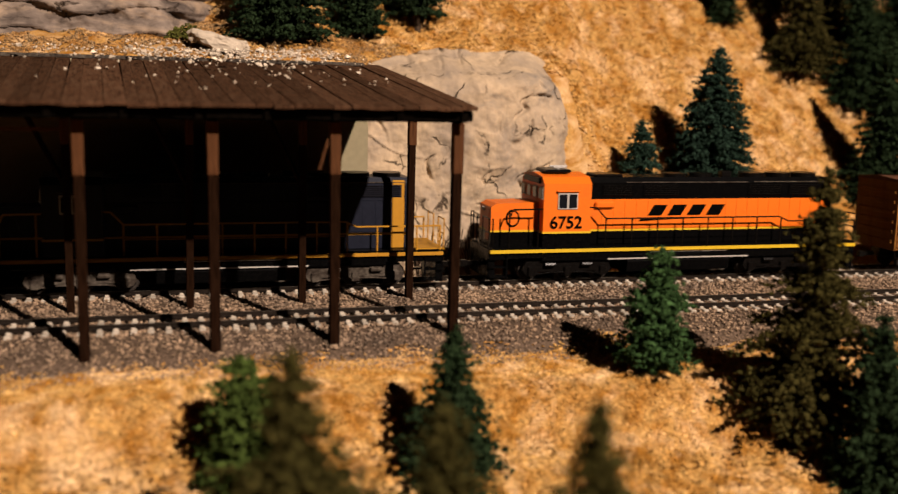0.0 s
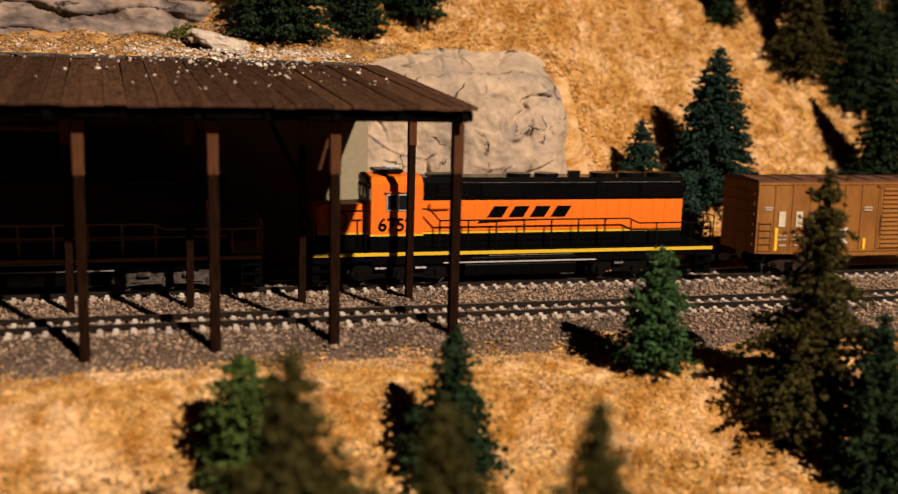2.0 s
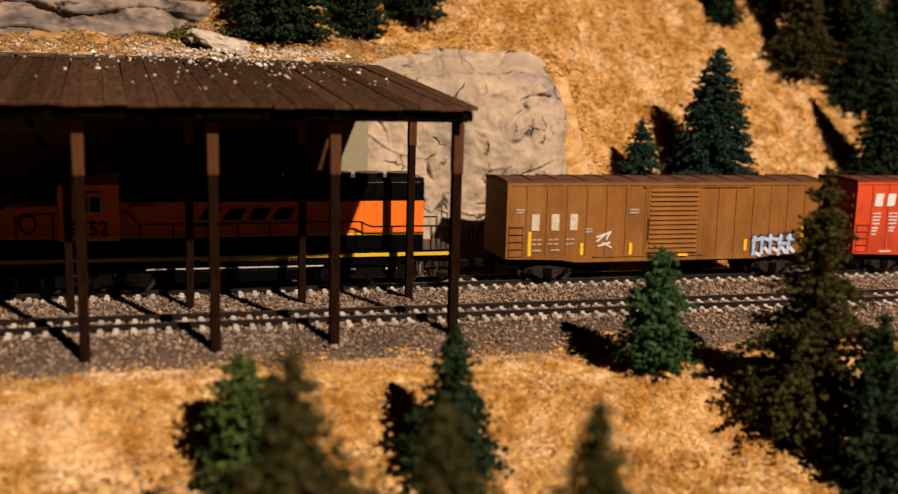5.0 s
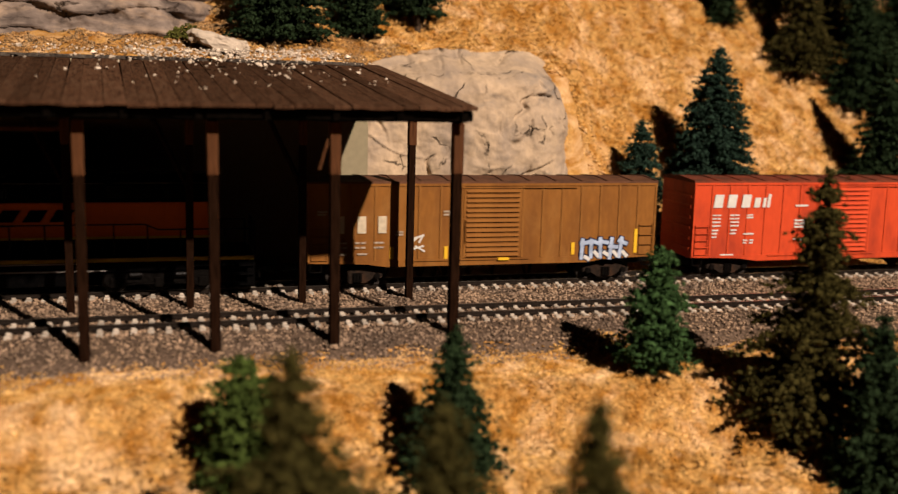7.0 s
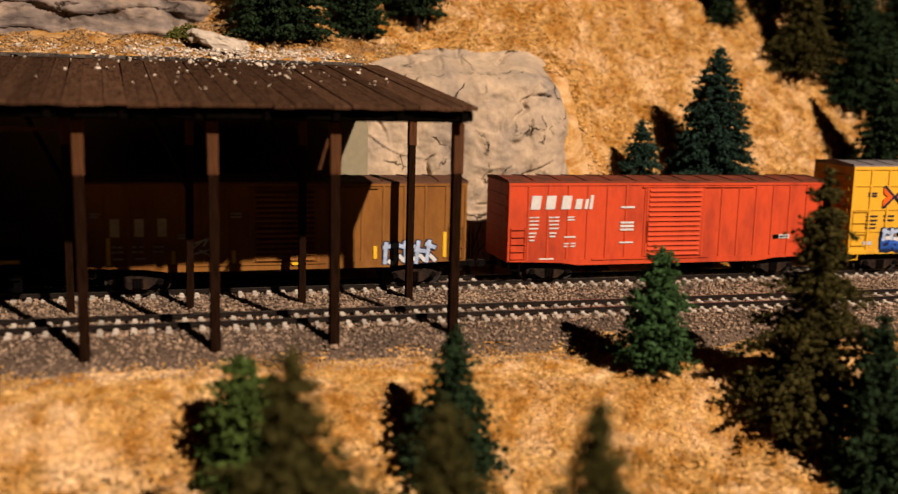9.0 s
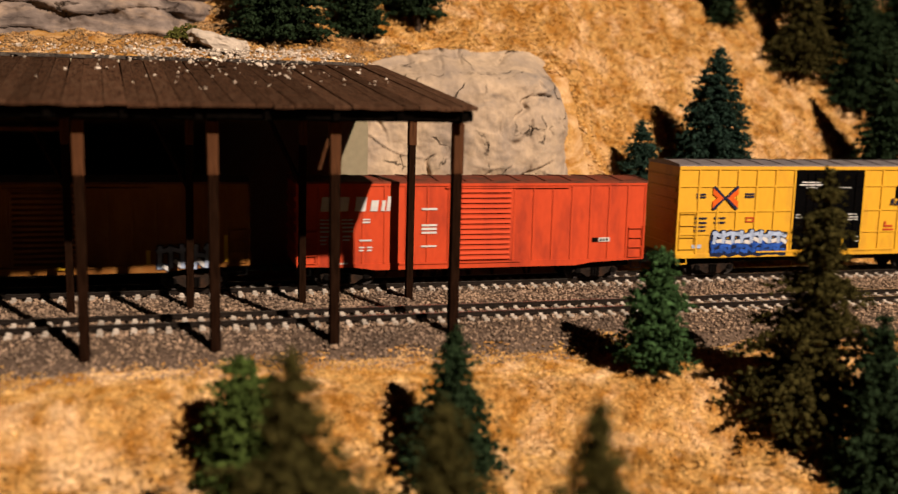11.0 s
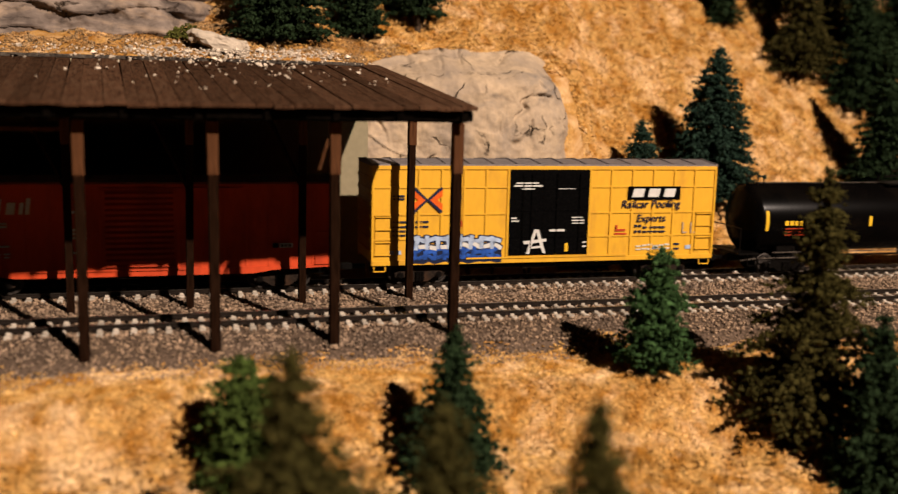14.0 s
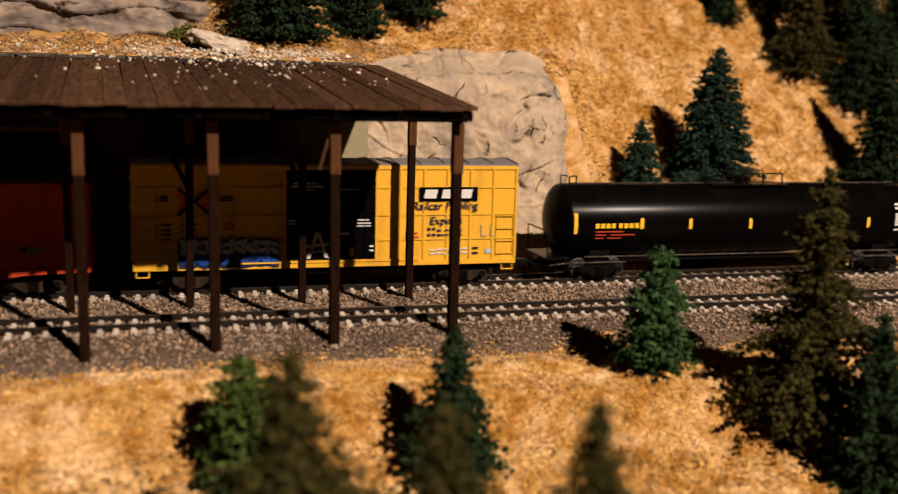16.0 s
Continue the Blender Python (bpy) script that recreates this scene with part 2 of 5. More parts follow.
def prism(outline, y0, y1, axis="y"):
    """A plate with the outline (u, z), from y0 to y1 along y, or along x."""
    bm = bmesh.new()
    at = (lambda u, z, y: (u, y, z)) if axis == "y" else (lambda u, z, y: (y, u, z))
    a = [bm.verts.new(at(u, z, y0)) for u, z in outline]
    b = [bm.verts.new(at(u, z, y1)) for u, z in outline]
    n = len(outline)
    bm.faces.new(a)
    bm.faces.new(b[::-1])
    for i in range(n):
        j = (i + 1) % n
        bm.faces.new((a[j], a[i], b[i], b[j]))
    bmesh.ops.recalc_face_normals(bm, faces=bm.faces)
    return bm


def thing(name, label, category, group="", kind="", m=None):
    e = new(name)
    e.empty_display_size = 0.01
    if m is not None:
        e.matrix_basis = m
    return tagged(e, label, category, group, kind)


def fbm(x, y, z=0.0, s=1.0, oct_=4):
    return noise.fractal((x * s, y * s, z * s), 1.0, 2.0, oct_)


def smooth01(a, b, x):
    t = min(1.0, max(0.0, (x - a) / (b - a)))
    return t * t * (3 - 2 * t)


def lumps(rng, centres, sizes, squash=1.0, long=1.0):
    """Many small irregular lumps (octahedra) as one vertex and face list."""
    c = np.asarray(centres, float)
    n = len(c)
    base = np.array([(1, 0, 0), (-1, 0, 0), (0, 1, 0), (0, -1, 0), (0, 0, 1), (0, 0, -1)], float)
    f = np.array([(0, 2, 4), (2, 1, 4), (1, 3, 4), (3, 0, 4), (2, 0, 5), (1, 2, 5), (3, 1, 5), (0, 3, 5)])
    a = rng.normal(size=(n, 3, 3))
    qm, _ = np.linalg.qr(a)
    v = base[None] * (np.asarray(sizes).reshape(-1, 1, 1) * rng.uniform(0.6, 1.3, (n, 6, 1)))
    v[:, :, 0] *= long
    v[:, :, 1] /= long ** 0.5
    v = np.einsum("nij,nkj->nki", qm, v)
    v[:, :, 2] *= squash
    v += c[:, None]
    faces = f[None] + (np.arange(n) * 6)[:, None, None]
    return v.reshape(-1, 3), faces.reshape(-1, 3)
# ---- ground ----
def bed_z(y):
    """Cross-section of the ballast bed of both tracks."""
    pts = ((-0.30, -0.08), (-0.1165, -0.0128), (-0.109, -0.0066), (-0.088, -0.0030), (0.019, -0.0030), (0.036, -0.0095), (0.2, -0.05))
    for (a, za), (b, zb) in zip(pts[:-1], pts[1:]):
        if y <= b:
            return za + (zb - za) * (y - a) / (b - a)
    return -0.05


def hill_y(x):
    """Foot of the hill."""
    return 0.063 + 0.004 * math.sin(x * 21) + 0.045 * smooth01(0.33, 0.60, x)


def ground_z(x, y):
    # a flat shoulder, then a steep bank that eases off towards the aisle
    lip = -0.143 - 0.012 * smooth01(0.12, 0.20, x)
    down = max(0.0, lip - y)
    front = -0.0132 - 0.05 * max(0.0, -0.11 - y) - 0.80 * min(down, 0.07) - 0.12 * max(0.0, down - 0.07) + 0.003 * smooth01(0.012, 0.0, abs(down - 0.004))
    z = front + 0.0022 * fbm(x, y, 0, 22)
    if y > 0.02:
        d = y - hill_y(x)
        # a rock cut with a ledge above it on the one side, a straw slope on the other
        slope = 1.03 * max(0.0, d) + 0.006 * smooth01(0, 0.03, d)
        ledge = 0.0
        if y > 0.071:
            ledge = 0.1215 - 0.006 * smooth01(0.095, 0.125, x) + 0.30 * (y - 0.071) + 0.55 * max(0.0, y - 0.15)
        k = smooth01(0.232, 0.285, x - 0.30 * max(0, y - 0.09) + 0.014 * fbm(x, y, 4, 35))
        hill = ledge * (1 - k) + slope * k
        if hill > 0.22:
            hill = 0.22 + 0.06 * (1 - math.exp((0.22 - hill) / 0.06))
        z = max(z, -0.009 + 0.002 * fbm(x, y, 3, 40)) + hill + (0.004 * fbm(x, y, 7, 16) + 0.0015 * fbm(x, y, 5, 60)) * smooth01(0.0, 0.03, hill)
    return z


def sheet(name, xs, ys, zf, mat, label):
    verts = [(x, y, zf(x, y)) for y in ys for x in xs]
    w = len(xs)
    faces = [(j * w + i, j * w + i + 1, (j + 1) * w + i + 1, (j + 1) * w + i) for j in range(len(ys) - 1) for i in range(w - 1)]
    return tagged(raw(name, verts, faces, mat, None, label, True), kind="structure")


tagged(part("layout_base", box(-0.9, 1.6, -0.62, 0.8, -0.24, -0.165, 0.002), "board", None, "dark board under the scenery"), kind="structure")

gx = list(np.concatenate([np.linspace(-0.9, -0.16, 16), np.linspace(-0.15, 0.56, 190), np.linspace(0.58, 1.6, 24)]))
gy = list(np.concatenate([np.linspace(-0.62, -0.32, 8), np.linspace(-0.31, 0.02, 90), np.linspace(0.023, 0.30, 110), np.linspace(0.31, 0.8, 12)]))
ground = sheet("ground", gx, gy, ground_z, "straw", "dry straw-coloured model turf rising into a hillside")

bx = list(np.linspace(-0.5, 1.3, 300))
by = list(np.linspace(-0.128, 0.042, 60))
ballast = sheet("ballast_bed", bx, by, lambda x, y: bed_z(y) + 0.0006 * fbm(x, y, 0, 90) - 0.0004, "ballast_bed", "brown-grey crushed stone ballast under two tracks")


def scatter(name, rng, n, x0, x1, y0, y1, zf, size, mat, label, squash=0.7, keep=None, long=1.0):
    xs = rng.uniform(x0, x1, n)
    ys = rng.uniform(y0, y1, n)
    pts = [(x, y, zf(x, y)) for x, y in zip(xs, ys) if keep is None or keep(x, y)]
    v, f = lumps(rng, pts, rng.uniform(0.55, 1.25, len(pts)) * size, squash, long)
    return tagged(raw(name, v, f, mat, None, label), category="ground cover", kind="stuff")


rng = np.random.default_rng(4)
scatter("ballast_stones", rng, 46000, -0.12, 0.58, -0.1260, 0.038, lambda x, y: max(bed_z(y), ground_z(x, y) if y < -0.1 else -1.0) + 0.0002, 0.00085, "ballast", "small brown and grey ballast stones")


def on_turf(x, y):
    return y < -0.1135 + 0.006 * smooth01(0.14, 0.20, x) - 0.011 * smooth01(0.195, 0.23, x) + 0.005 * fbm(x, y, 0, 50) + 0.007 * noise.noise((x * 1100, y * 1100, 3))


def on_slope(x, y):
    k = smooth01(0.232, 0.285, x - 0.30 * max(0, y - 0.09) + 0.014 * fbm(x, y, 4, 35))
    return k > 0.25 or (y > 0.082 and (x > 0.135 + 0.02 * fbm(x, y, 0, 40) or fbm(x, y, 2, 45) > 0.3))


scatter("straw_flock", rng, 115000, -0.10, 0.36, -0.225, -0.100, lambda x, y: max(ground_z(x, y), bed_z(y)) + 0.0002, 0.00076, "flock", "golden straw flock on the foreground", 0.4, on_turf, 1.9)
scatter("straw_flock", rng, 105000, -0.12, 0.66, 0.036, 0.28, lambda x, y: ground_z(x, y) + 0.0002, 0.00125, "flock", "golden straw flock on the hillside", 0.5, on_slope, 1.6)


# ---- rock cut behind the track ----
def rock_y(x, z):
    lean = 0.075 * (z + 0.01)
    wx, wz = x + 0.008 * noise.noise((x * 40, z * 40, 2)), z + 0.008 * noise.noise((x * 40, z * 40, 8))
    y = 0.054 + lean + 0.005 * fbm(x, z, 1, 18) + 0.0016 * fbm(x, z, 9, 75, 6)
    # tilted facets between the joints
    q3 = Vector((wx * 30, wz * 24, 0.5))
    p3 = noise.voronoi(q3)[1][0]
    tilt = noise.cell_vector(p3 * 7.31)
    y += 0.0030 * ((q3.x - p3.x) * (tilt.x - 0.5) + (q3.y - p3.y) * (tilt.y - 0.5))
    # broken bedding steps and short crevices
    step = (wz * 30 + 1.4 * noise.noise((wx * 12, wz * 6, 3))) % 1.0
    y += 0.0016 * smooth01(0.0, 0.10, step) * smooth01(-0.1, 0.3, noise.noise((x * 30, z * 20, 31))) - 0.0016
    for sx, sz, d_, q in ((13, 34, 0.0034, 3.0), (36, 13, 0.0026, 11.0), (22, 60, 0.0022, 17.0)):
        v = abs(noise.noise((wx * sx, wz * sz, q)))
        gate = smooth01(0.18, 0.36, noise.noise((x * 46, z * 46, q + 20)))
        y += d_ * smooth01(0.030, 0.0, v) * gate
    return y + 0.055 * smooth01(0.210, 0.268, x + 0.012 * noise.noise((z * 30, 0, 1))) ** 2 + 0.03 * smooth01(0.102, 0.1225, z)


u = np.linspace(0.1118, 0.284, 230)
w = np.linspace(-0.012, 0.1225, 170)
rv = [(x, rock_y(x, z), z - 0.010 * smooth01(0.140, 0.112, x) * smooth01(0.085, 0.12, z) + 0.005 * fbm(x, 3, 0, 26) * smooth01(0.09, 0.12, z) - 0.012 * smooth01(0.215, 0.26, x) * smooth01(0.03, 0.13, z) - 0.05 * smooth01(0.236, 0.284, x) * smooth01(0.03, 0.13, z)) for z in w for x in u]
rf = [(j * 230 + i, j * 230 + i + 1, (j + 1) * 230 + i + 1, (j + 1) * 230 + i) for j in range(169) for i in range(229)]
tagged(raw("rock_face", rv, rf, "rock", None, "cracked beige and grey plaster rock face", True), kind="structure")

# grey outcrop on the ledge above the shed
def outcrop_y(x, z):
    y = 0.112 + 0.35 * (z - 0.122) + 0.010 * fbm(x, z, 2, 20) + 0.003 * fbm(x, z, 6, 90, 5)
    step = (z * 55 + 1.6 * noise.noise((x * 16, z * 8, 5))) % 1.0
    y += 0.0035 * smooth01(0.0, 0.6, step) - 0.002 + 0.003 * fbm(x, z, 4, 45, 5)
    y += 0.009 * smooth01(0.07, 0.0, abs(noise.noise((x * 14, z * 42, 9)))) * smooth01(-0.1, 0.2, noise.noise((x * 20, z * 20, 13)))
    return y + 0.05 * smooth01(-0.020, 0.040, x) ** 2


ou = np.linspace(-0.20, 0.05, 190)
ow = np.linspace(0.108, 0.19, 90)
ov = [(x, outcrop_y(x, z), z) for z in ow for x in ou]
of = [(j * 190 + i, j * 190 + i + 1, (j + 1) * 190 + i + 1, (j + 1) * 190 + i) for j in range(89) for i in range(189)]
tagged(raw("rock_outcrop", ov, of, "rock_grey", None, "layered grey rock outcrop above the shed", True), kind="structure")

rng2 = np.random.default_rng(21)
scatter("rubble_on_ledge", rng2, 11000, -0.12, 0.15, 0.070, 0.135, lambda x, y: ground_z(x, y) + 0.0003, 0.0010, "grit", "brown grit and broken stones on the ledge", 0.7, lambda x, y: fbm(x, y, 1, 50) > -0.25)
scatter("rubble_on_ledge", rng2, 5000, -0.02, 0.09, 0.118, 0.165, lambda x, y: ground_z(x, y) + 0.0003, 0.0011, "grit", "brown grit beside the outcrop", 0.7)
scatter("rubble_at_cut", rng2, 900, 0.10, 0.27, 0.030, 0.054, lambda x, y: max(ground_z(x, y), bed_z(y)) + 0.0003, 0.0010, "rubble", "pale broken stones at the foot of the rock cut")
scatter("pale_stones_on_ledge", rng2, 260, -0.02, 0.10, 0.070, 0.100, lambda x, y: ground_z(x, y) + 0.0006, 0.0013, "rubble", "pale broken stones on the ledge", 0.7)

# concrete retaining wall behind the shed
tagged(part("retaining_wall", box(-0.42, 0.1115, 0.0505, 0.0575, -0.012, 0.1115, 0.0008), "plaster", None, "smooth beige retaining wall behind the timber shed"), kind="structure")


# ---- tracks ----
def rail_mesh(x0, x1):
    prof = ((-0.0010, -0.0021), (0.0010, -0.0021), (0.0010, -0.0018), (0.0003, -0.0015), (0.0003, -0.0006), (0.0005, -0.0005), (0.0005, -0.0001),
            (-0.0005, -0.0001), (-0.0005, -0.0005), (-0.0003, -0.0006), (-0.0003, -0.0015), (-0.0010, -0.0018))
    return prism(prof, x0, x1, "x")


def tie_mesh():
    bm = bmesh.new()
    add_box(bm, -0.00135, 0.00135, -0.0150, 0.0150, -0.0040, -0.0021, 0.0003)
    for s in (-1, 1):
        for k in (-1, 1):
            add_box(bm, -0.0009, 0.0009, s * 0.00825 + k * 0.0014 - 0.0005, s * 0.00825 + k * 0.0014 + 0.0005, -0.0022, -0.0015)
    return bm


def railway_track(y, label):
    tr = thing("railway_track", label, "railway track", "tracks", "structure", pose(0, y, 0))
    for s in (-1, 1):
        r = part("rail", rail_mesh(-0.55, 1.35), "rail", tr)
        r.location.y = s * 0.00825
        h = part("railhead", box(-0.55, 1.35, -0.00042, 0.00042, -0.0001, 0.0), "railhead", r, "polished running surface")
    first = None
    i = 0
    x = -0.30
    while x < 0.82:
        jit = pose(x + random.uniform(-0.0002, 0.0002), random.uniform(-0.0003, 0.0003), 0, 0, 0, random.uniform(-1, 1))
        if first is None:
            first = part("tie", tie_mesh(), "tie", tr)
            first.matrix_basis = jit
        else:
            share(first, "tie", jit, tr)
        x += 0.0070
    return tr


railway_track(0.0, "far track with dark rails on pale concrete ties")
railway_track(-0.0699, "near track with dark rails on pale concrete ties")


# ---- timber rock shed over the tracks ----
SHED = pose(0.1203, -0.1003, -0.0060, 0, 0, 3.0)


def rock_shed():
    shed = thing("rock_shed", "weathered dark brown timber shed standing over both tracks", "shed", m=SHED)
    zr = lambda y: 0.1003 + (y + 0.0148) * 0.1109 - 0.0020
    ang = math.degrees(math.atan(0.1109))
    # posts in two rows
    for row, (y, xs, top) in enumerate(((0.0, (0.0, -0.0524, -0.1012, -0.1512, -0.205, -0.257, -0.31), 0.0932),
                                       (0.0690, (0.0002, -0.0534, -0.1058, -0.158, -0.210, -0.262), 0.0990))):
        for x in xs:
            w_ = 0.0020 if row == 0 else 0.0017
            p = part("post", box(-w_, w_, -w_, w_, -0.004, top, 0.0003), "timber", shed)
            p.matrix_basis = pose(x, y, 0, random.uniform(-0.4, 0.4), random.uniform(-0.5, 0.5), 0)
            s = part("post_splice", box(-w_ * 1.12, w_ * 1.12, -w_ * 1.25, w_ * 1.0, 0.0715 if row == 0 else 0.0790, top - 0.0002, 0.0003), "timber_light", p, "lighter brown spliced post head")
    for y, z in ((0.0, 0.0932), (0.0690, 0.0990)):
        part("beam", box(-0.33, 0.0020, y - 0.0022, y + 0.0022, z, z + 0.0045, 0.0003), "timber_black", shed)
    # rafters and their tails
    x = -0.0012
    i = 0
    while x > -0.33:
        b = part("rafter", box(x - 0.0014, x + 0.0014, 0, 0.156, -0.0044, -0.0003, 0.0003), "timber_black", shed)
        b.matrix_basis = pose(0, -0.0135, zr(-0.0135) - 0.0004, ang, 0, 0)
        x -= 0.0265 + random.uniform(-0.001, 0.001)
    # knee braces
    for y, xs, zt in ((0.0690, (-0.0534, -0.1058, -0.158), 0.0990),):
        for x in xs:
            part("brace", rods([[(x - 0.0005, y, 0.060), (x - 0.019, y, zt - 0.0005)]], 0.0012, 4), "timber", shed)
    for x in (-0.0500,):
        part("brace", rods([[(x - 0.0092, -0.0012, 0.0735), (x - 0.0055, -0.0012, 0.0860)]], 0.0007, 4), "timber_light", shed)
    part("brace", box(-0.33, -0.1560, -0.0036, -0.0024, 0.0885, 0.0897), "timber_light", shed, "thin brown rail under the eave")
    # planks of the roof
    x = 0.0036
    while x > -0.33:
        wd = random.uniform(0.0048, 0.0084)
        over = random.uniform(-0.0026, -0.0002)
        b = part("plank", box(x - wd + 0.0001, x, over, 0.1620, 0, 0.0016, 0.0002), "roof_plank", shed)
        b.matrix_basis = pose(0, -0.0148, zr(-0.0148) + random.uniform(-0.0002, 0.0004), ang + random.uniform(-0.10, 0.10), 0, random.uniform(-0.15, 0.15))
        x -= wd
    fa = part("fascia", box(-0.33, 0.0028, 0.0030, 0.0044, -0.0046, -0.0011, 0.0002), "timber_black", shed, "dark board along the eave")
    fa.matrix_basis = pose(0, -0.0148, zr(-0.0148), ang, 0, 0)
    # unseen sheet, added to keep light from leaking between the planks
    d = part("gap_light_seal", box(-0.33, 0.0020, 0.002, 0.160, -0.0010, -0.0003), "timber_black", shed)
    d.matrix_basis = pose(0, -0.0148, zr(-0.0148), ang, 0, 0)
    f = part("flashing", box(-0.33, -0.006, 0.1420, 0.1462, 0.0015, 0.0032, 0.0003), "truck_grey", shed, "grey strip along the upper roof edge")
    f.matrix_basis = pose(0, 0, zr(0), ang, 0, 0)
    return shed



rock_shed()


# stones fallen on the shed roof
def roof_rubble():
    g = np.random.default_rng(8)
    pts, siz = [], []
    for k in range(720):
        f = min(1.0, abs(g.normal(0, 0.22 if k % 3 else 0.42)))
        y = 0.1430 - 0.15 * f
        x = g.normal(-0.078, 0.034) if k % 5 else g.uniform(-0.21, -0.02)
        if x > -0.012 or x < -0.23:
            continue
        z = 0.1018 + (y + 0.0342) * 0.1236
        s_ = 0.00066 * g.uniform(0.5, 1.5) * (2.3 if k % 11 == 0 else 1.0)
        pts.append(SHED @ Vector((x, y, z + s_ * 0.35)))
        siz.append(s_)
    v, f = lumps(g, [tuple(p) for p in pts], siz, 0.7)
    tagged(raw("fallen_stones", v, f, "rubble", None, "pale stones scattered over the shed roof"), category="stones", kind="stuff")


roof_rubble()


def flat_rock():
    bm = bmesh.new()
    bmesh.ops.create_icosphere(bm, subdivisions=4, radius=1.0)
    for v in bm.verts:
        c = v.co
        k = 1 + 0.25 * noise.fractal(c * 1.6, 1.0, 2.0, 4)
        c.x, c.y, c.z = c.x * 0.0180 * k, c.y * 0.009 * k, max(-0.35, min(0.55, c.z)) * 0.0080 * k + 0.0005 * noise.noise(c * 5)
    r = part("flat_rock", bm, "rubble", None, "", False)
    r.matrix_basis = pose(0.0335, 0.0860, ground_z(0.0335, 0.086) + 0.0040, 4, 14, -14)
    tagged(r, "flat pale slab of rock lying on the ledge", "rock")


flat_rock()


# ---- trees ----
def conifer_mesh(seed, h, r, dense=1.0, lump=0.0013, bare=0.05, power=0.8, ragged=0.2, droop=0.25, layers=0):
    """Lumps of foam along drooping branches round a wire trunk; returns vertices and faces of the crown."""
    g = np.random.default_rng(seed)
    pts, siz = [], []
    tiers = int(h / 0.0026)
    for i in range(tiers):
        f = (i + g.uniform(0, 1)) / tiers
        z = h * (bare + (1 - bare) * f)
        rr = r * (1 - f) ** power * g.uniform(1 - ragged, 1 + ragged * 0.5) + 0.0012
        if layers:
            # whorls: each one wide below and drawn in above, with a gap before the next
            ph = (f * layers + 0.25 * math.sin(f * 23 + seed)) % 1.0
            rr *= 1.12 - (0.46 if ragged > 0.3 else 0.26) * ph
        nb = max(5, int(13 * dense * (0.35 + rr / r)))
        a0 = g.uniform(0, 6.28)
        for b in range(nb):
            a = a0 + 6.283 * b / nb + g.normal(0, 0.25)
            ln = rr * g.uniform(1 - ragged * 1.3, 1.12) * (1.0 + 0.35 * ragged * math.sin(2 * a + seed + 9 * f))
            k = max(3, int(ln / lump * 1.5 * dense))
            for s in range(k):
                t = (s + g.uniform(0.2, 1)) / k
                d = ln * t
                sp = 0.0006 + 0.0009 * t * (1 - 0.4 * t) * (r / 0.018)
                pts.append((math.cos(a) * d + g.normal(0, sp), math.sin(a) * d + g.normal(0, sp), z - droop * d * t + 0.12 * d + g.normal(0, 0.0007)))
                siz.append(lump * g.uniform(0.6, 1.3))
        # inner mass of the branches
        for b in range(10):
            a = a0 + 6.283 * b / 10 + g.normal(0, 0.3)
            d = rr * g.uniform(0.15, 0.55)
            pts.append((math.cos(a) * d, math.sin(a) * d, z - 0.1 * d + g.normal(0, 0.0005)))
            siz.append(max(lump, min(0.0030, rr * 0.28)))
    for i in range(int(14 * dense)):
        pts.append((g.normal(0, 0.0005), g.normal(0, 0.0005), h * g.uniform(0.93, 1.02)))
        siz.append(lump * 0.7)
    v, f = lumps(g, pts, siz, 0.75)
    # short needle tips that break up the outline
    m = int(len(pts) * 1.5)
    pick = g.integers(0, len(pts), m)
    c = np.asarray(pts)[pick]
    out = c * np.array([1, 1, 0])
    out = out / (np.linalg.norm(out, axis=1, keepdims=True) + 1e-6)
    d = out + g.normal(0, 0.6, (m, 3))
    d /= np.linalg.norm(d, axis=1, keepdims=True)
    side = np.cross(d, g.normal(size=(m, 3)))
    side /= np.linalg.norm(side, axis=1, keepdims=True)
    ln = lump * g.uniform(1.3, 2.7, (m, 1))
    tip = np.stack([c + side * lump * 0.28, c - side * lump * 0.28, c + d * ln], 1).reshape(-1, 3)
    tf = np.arange(m * 3).reshape(-1, 3) + len(v)
    return np.vstack([v, tip]), np.vstack([f, tf])


def conifer(label, x, y, z, h, r, seed, mat, group="conifers", **kw):
    tree = thing("conifer_tree", label, "tree", group, m=pose(x, y, z, random.uniform(-2, 2), random.uniform(-2, 2), random.uniform(0, 360)))
    bm = bmesh.new()
    n = 7
    rings = []
    for k in range(5):
        f = k / 4
        rad = (0.0014 * (1 - f) + 0.0002) * max(0.7, h / 0.06)
        rings.append([bm.verts.new((rad * math.cos(6.283 * i / n), rad * math.sin(6.283 * i / n), -0.006 + (h * 0.97 + 0.006) * f)) for i in range(n)])
    for a, b in zip(rings[:-1], rings[1:]):
        for i in range(n):
            bm.faces.new((a[i], a[(i + 1) % n], b[(i + 1) % n], b[i]))
    part("trunk", bm, "bark", tree, smooth=True)
    v, f = conifer_mesh(seed, h, r, **kw)
    raw("crown", v, f, mat, tree)
    return tree


def stand(label, x, y, h, r, seed, mat, sink=0.0, **kw):
    return conifer(label, x, y, ground_z(x, y) - sink, h, r, seed, mat, **kw)


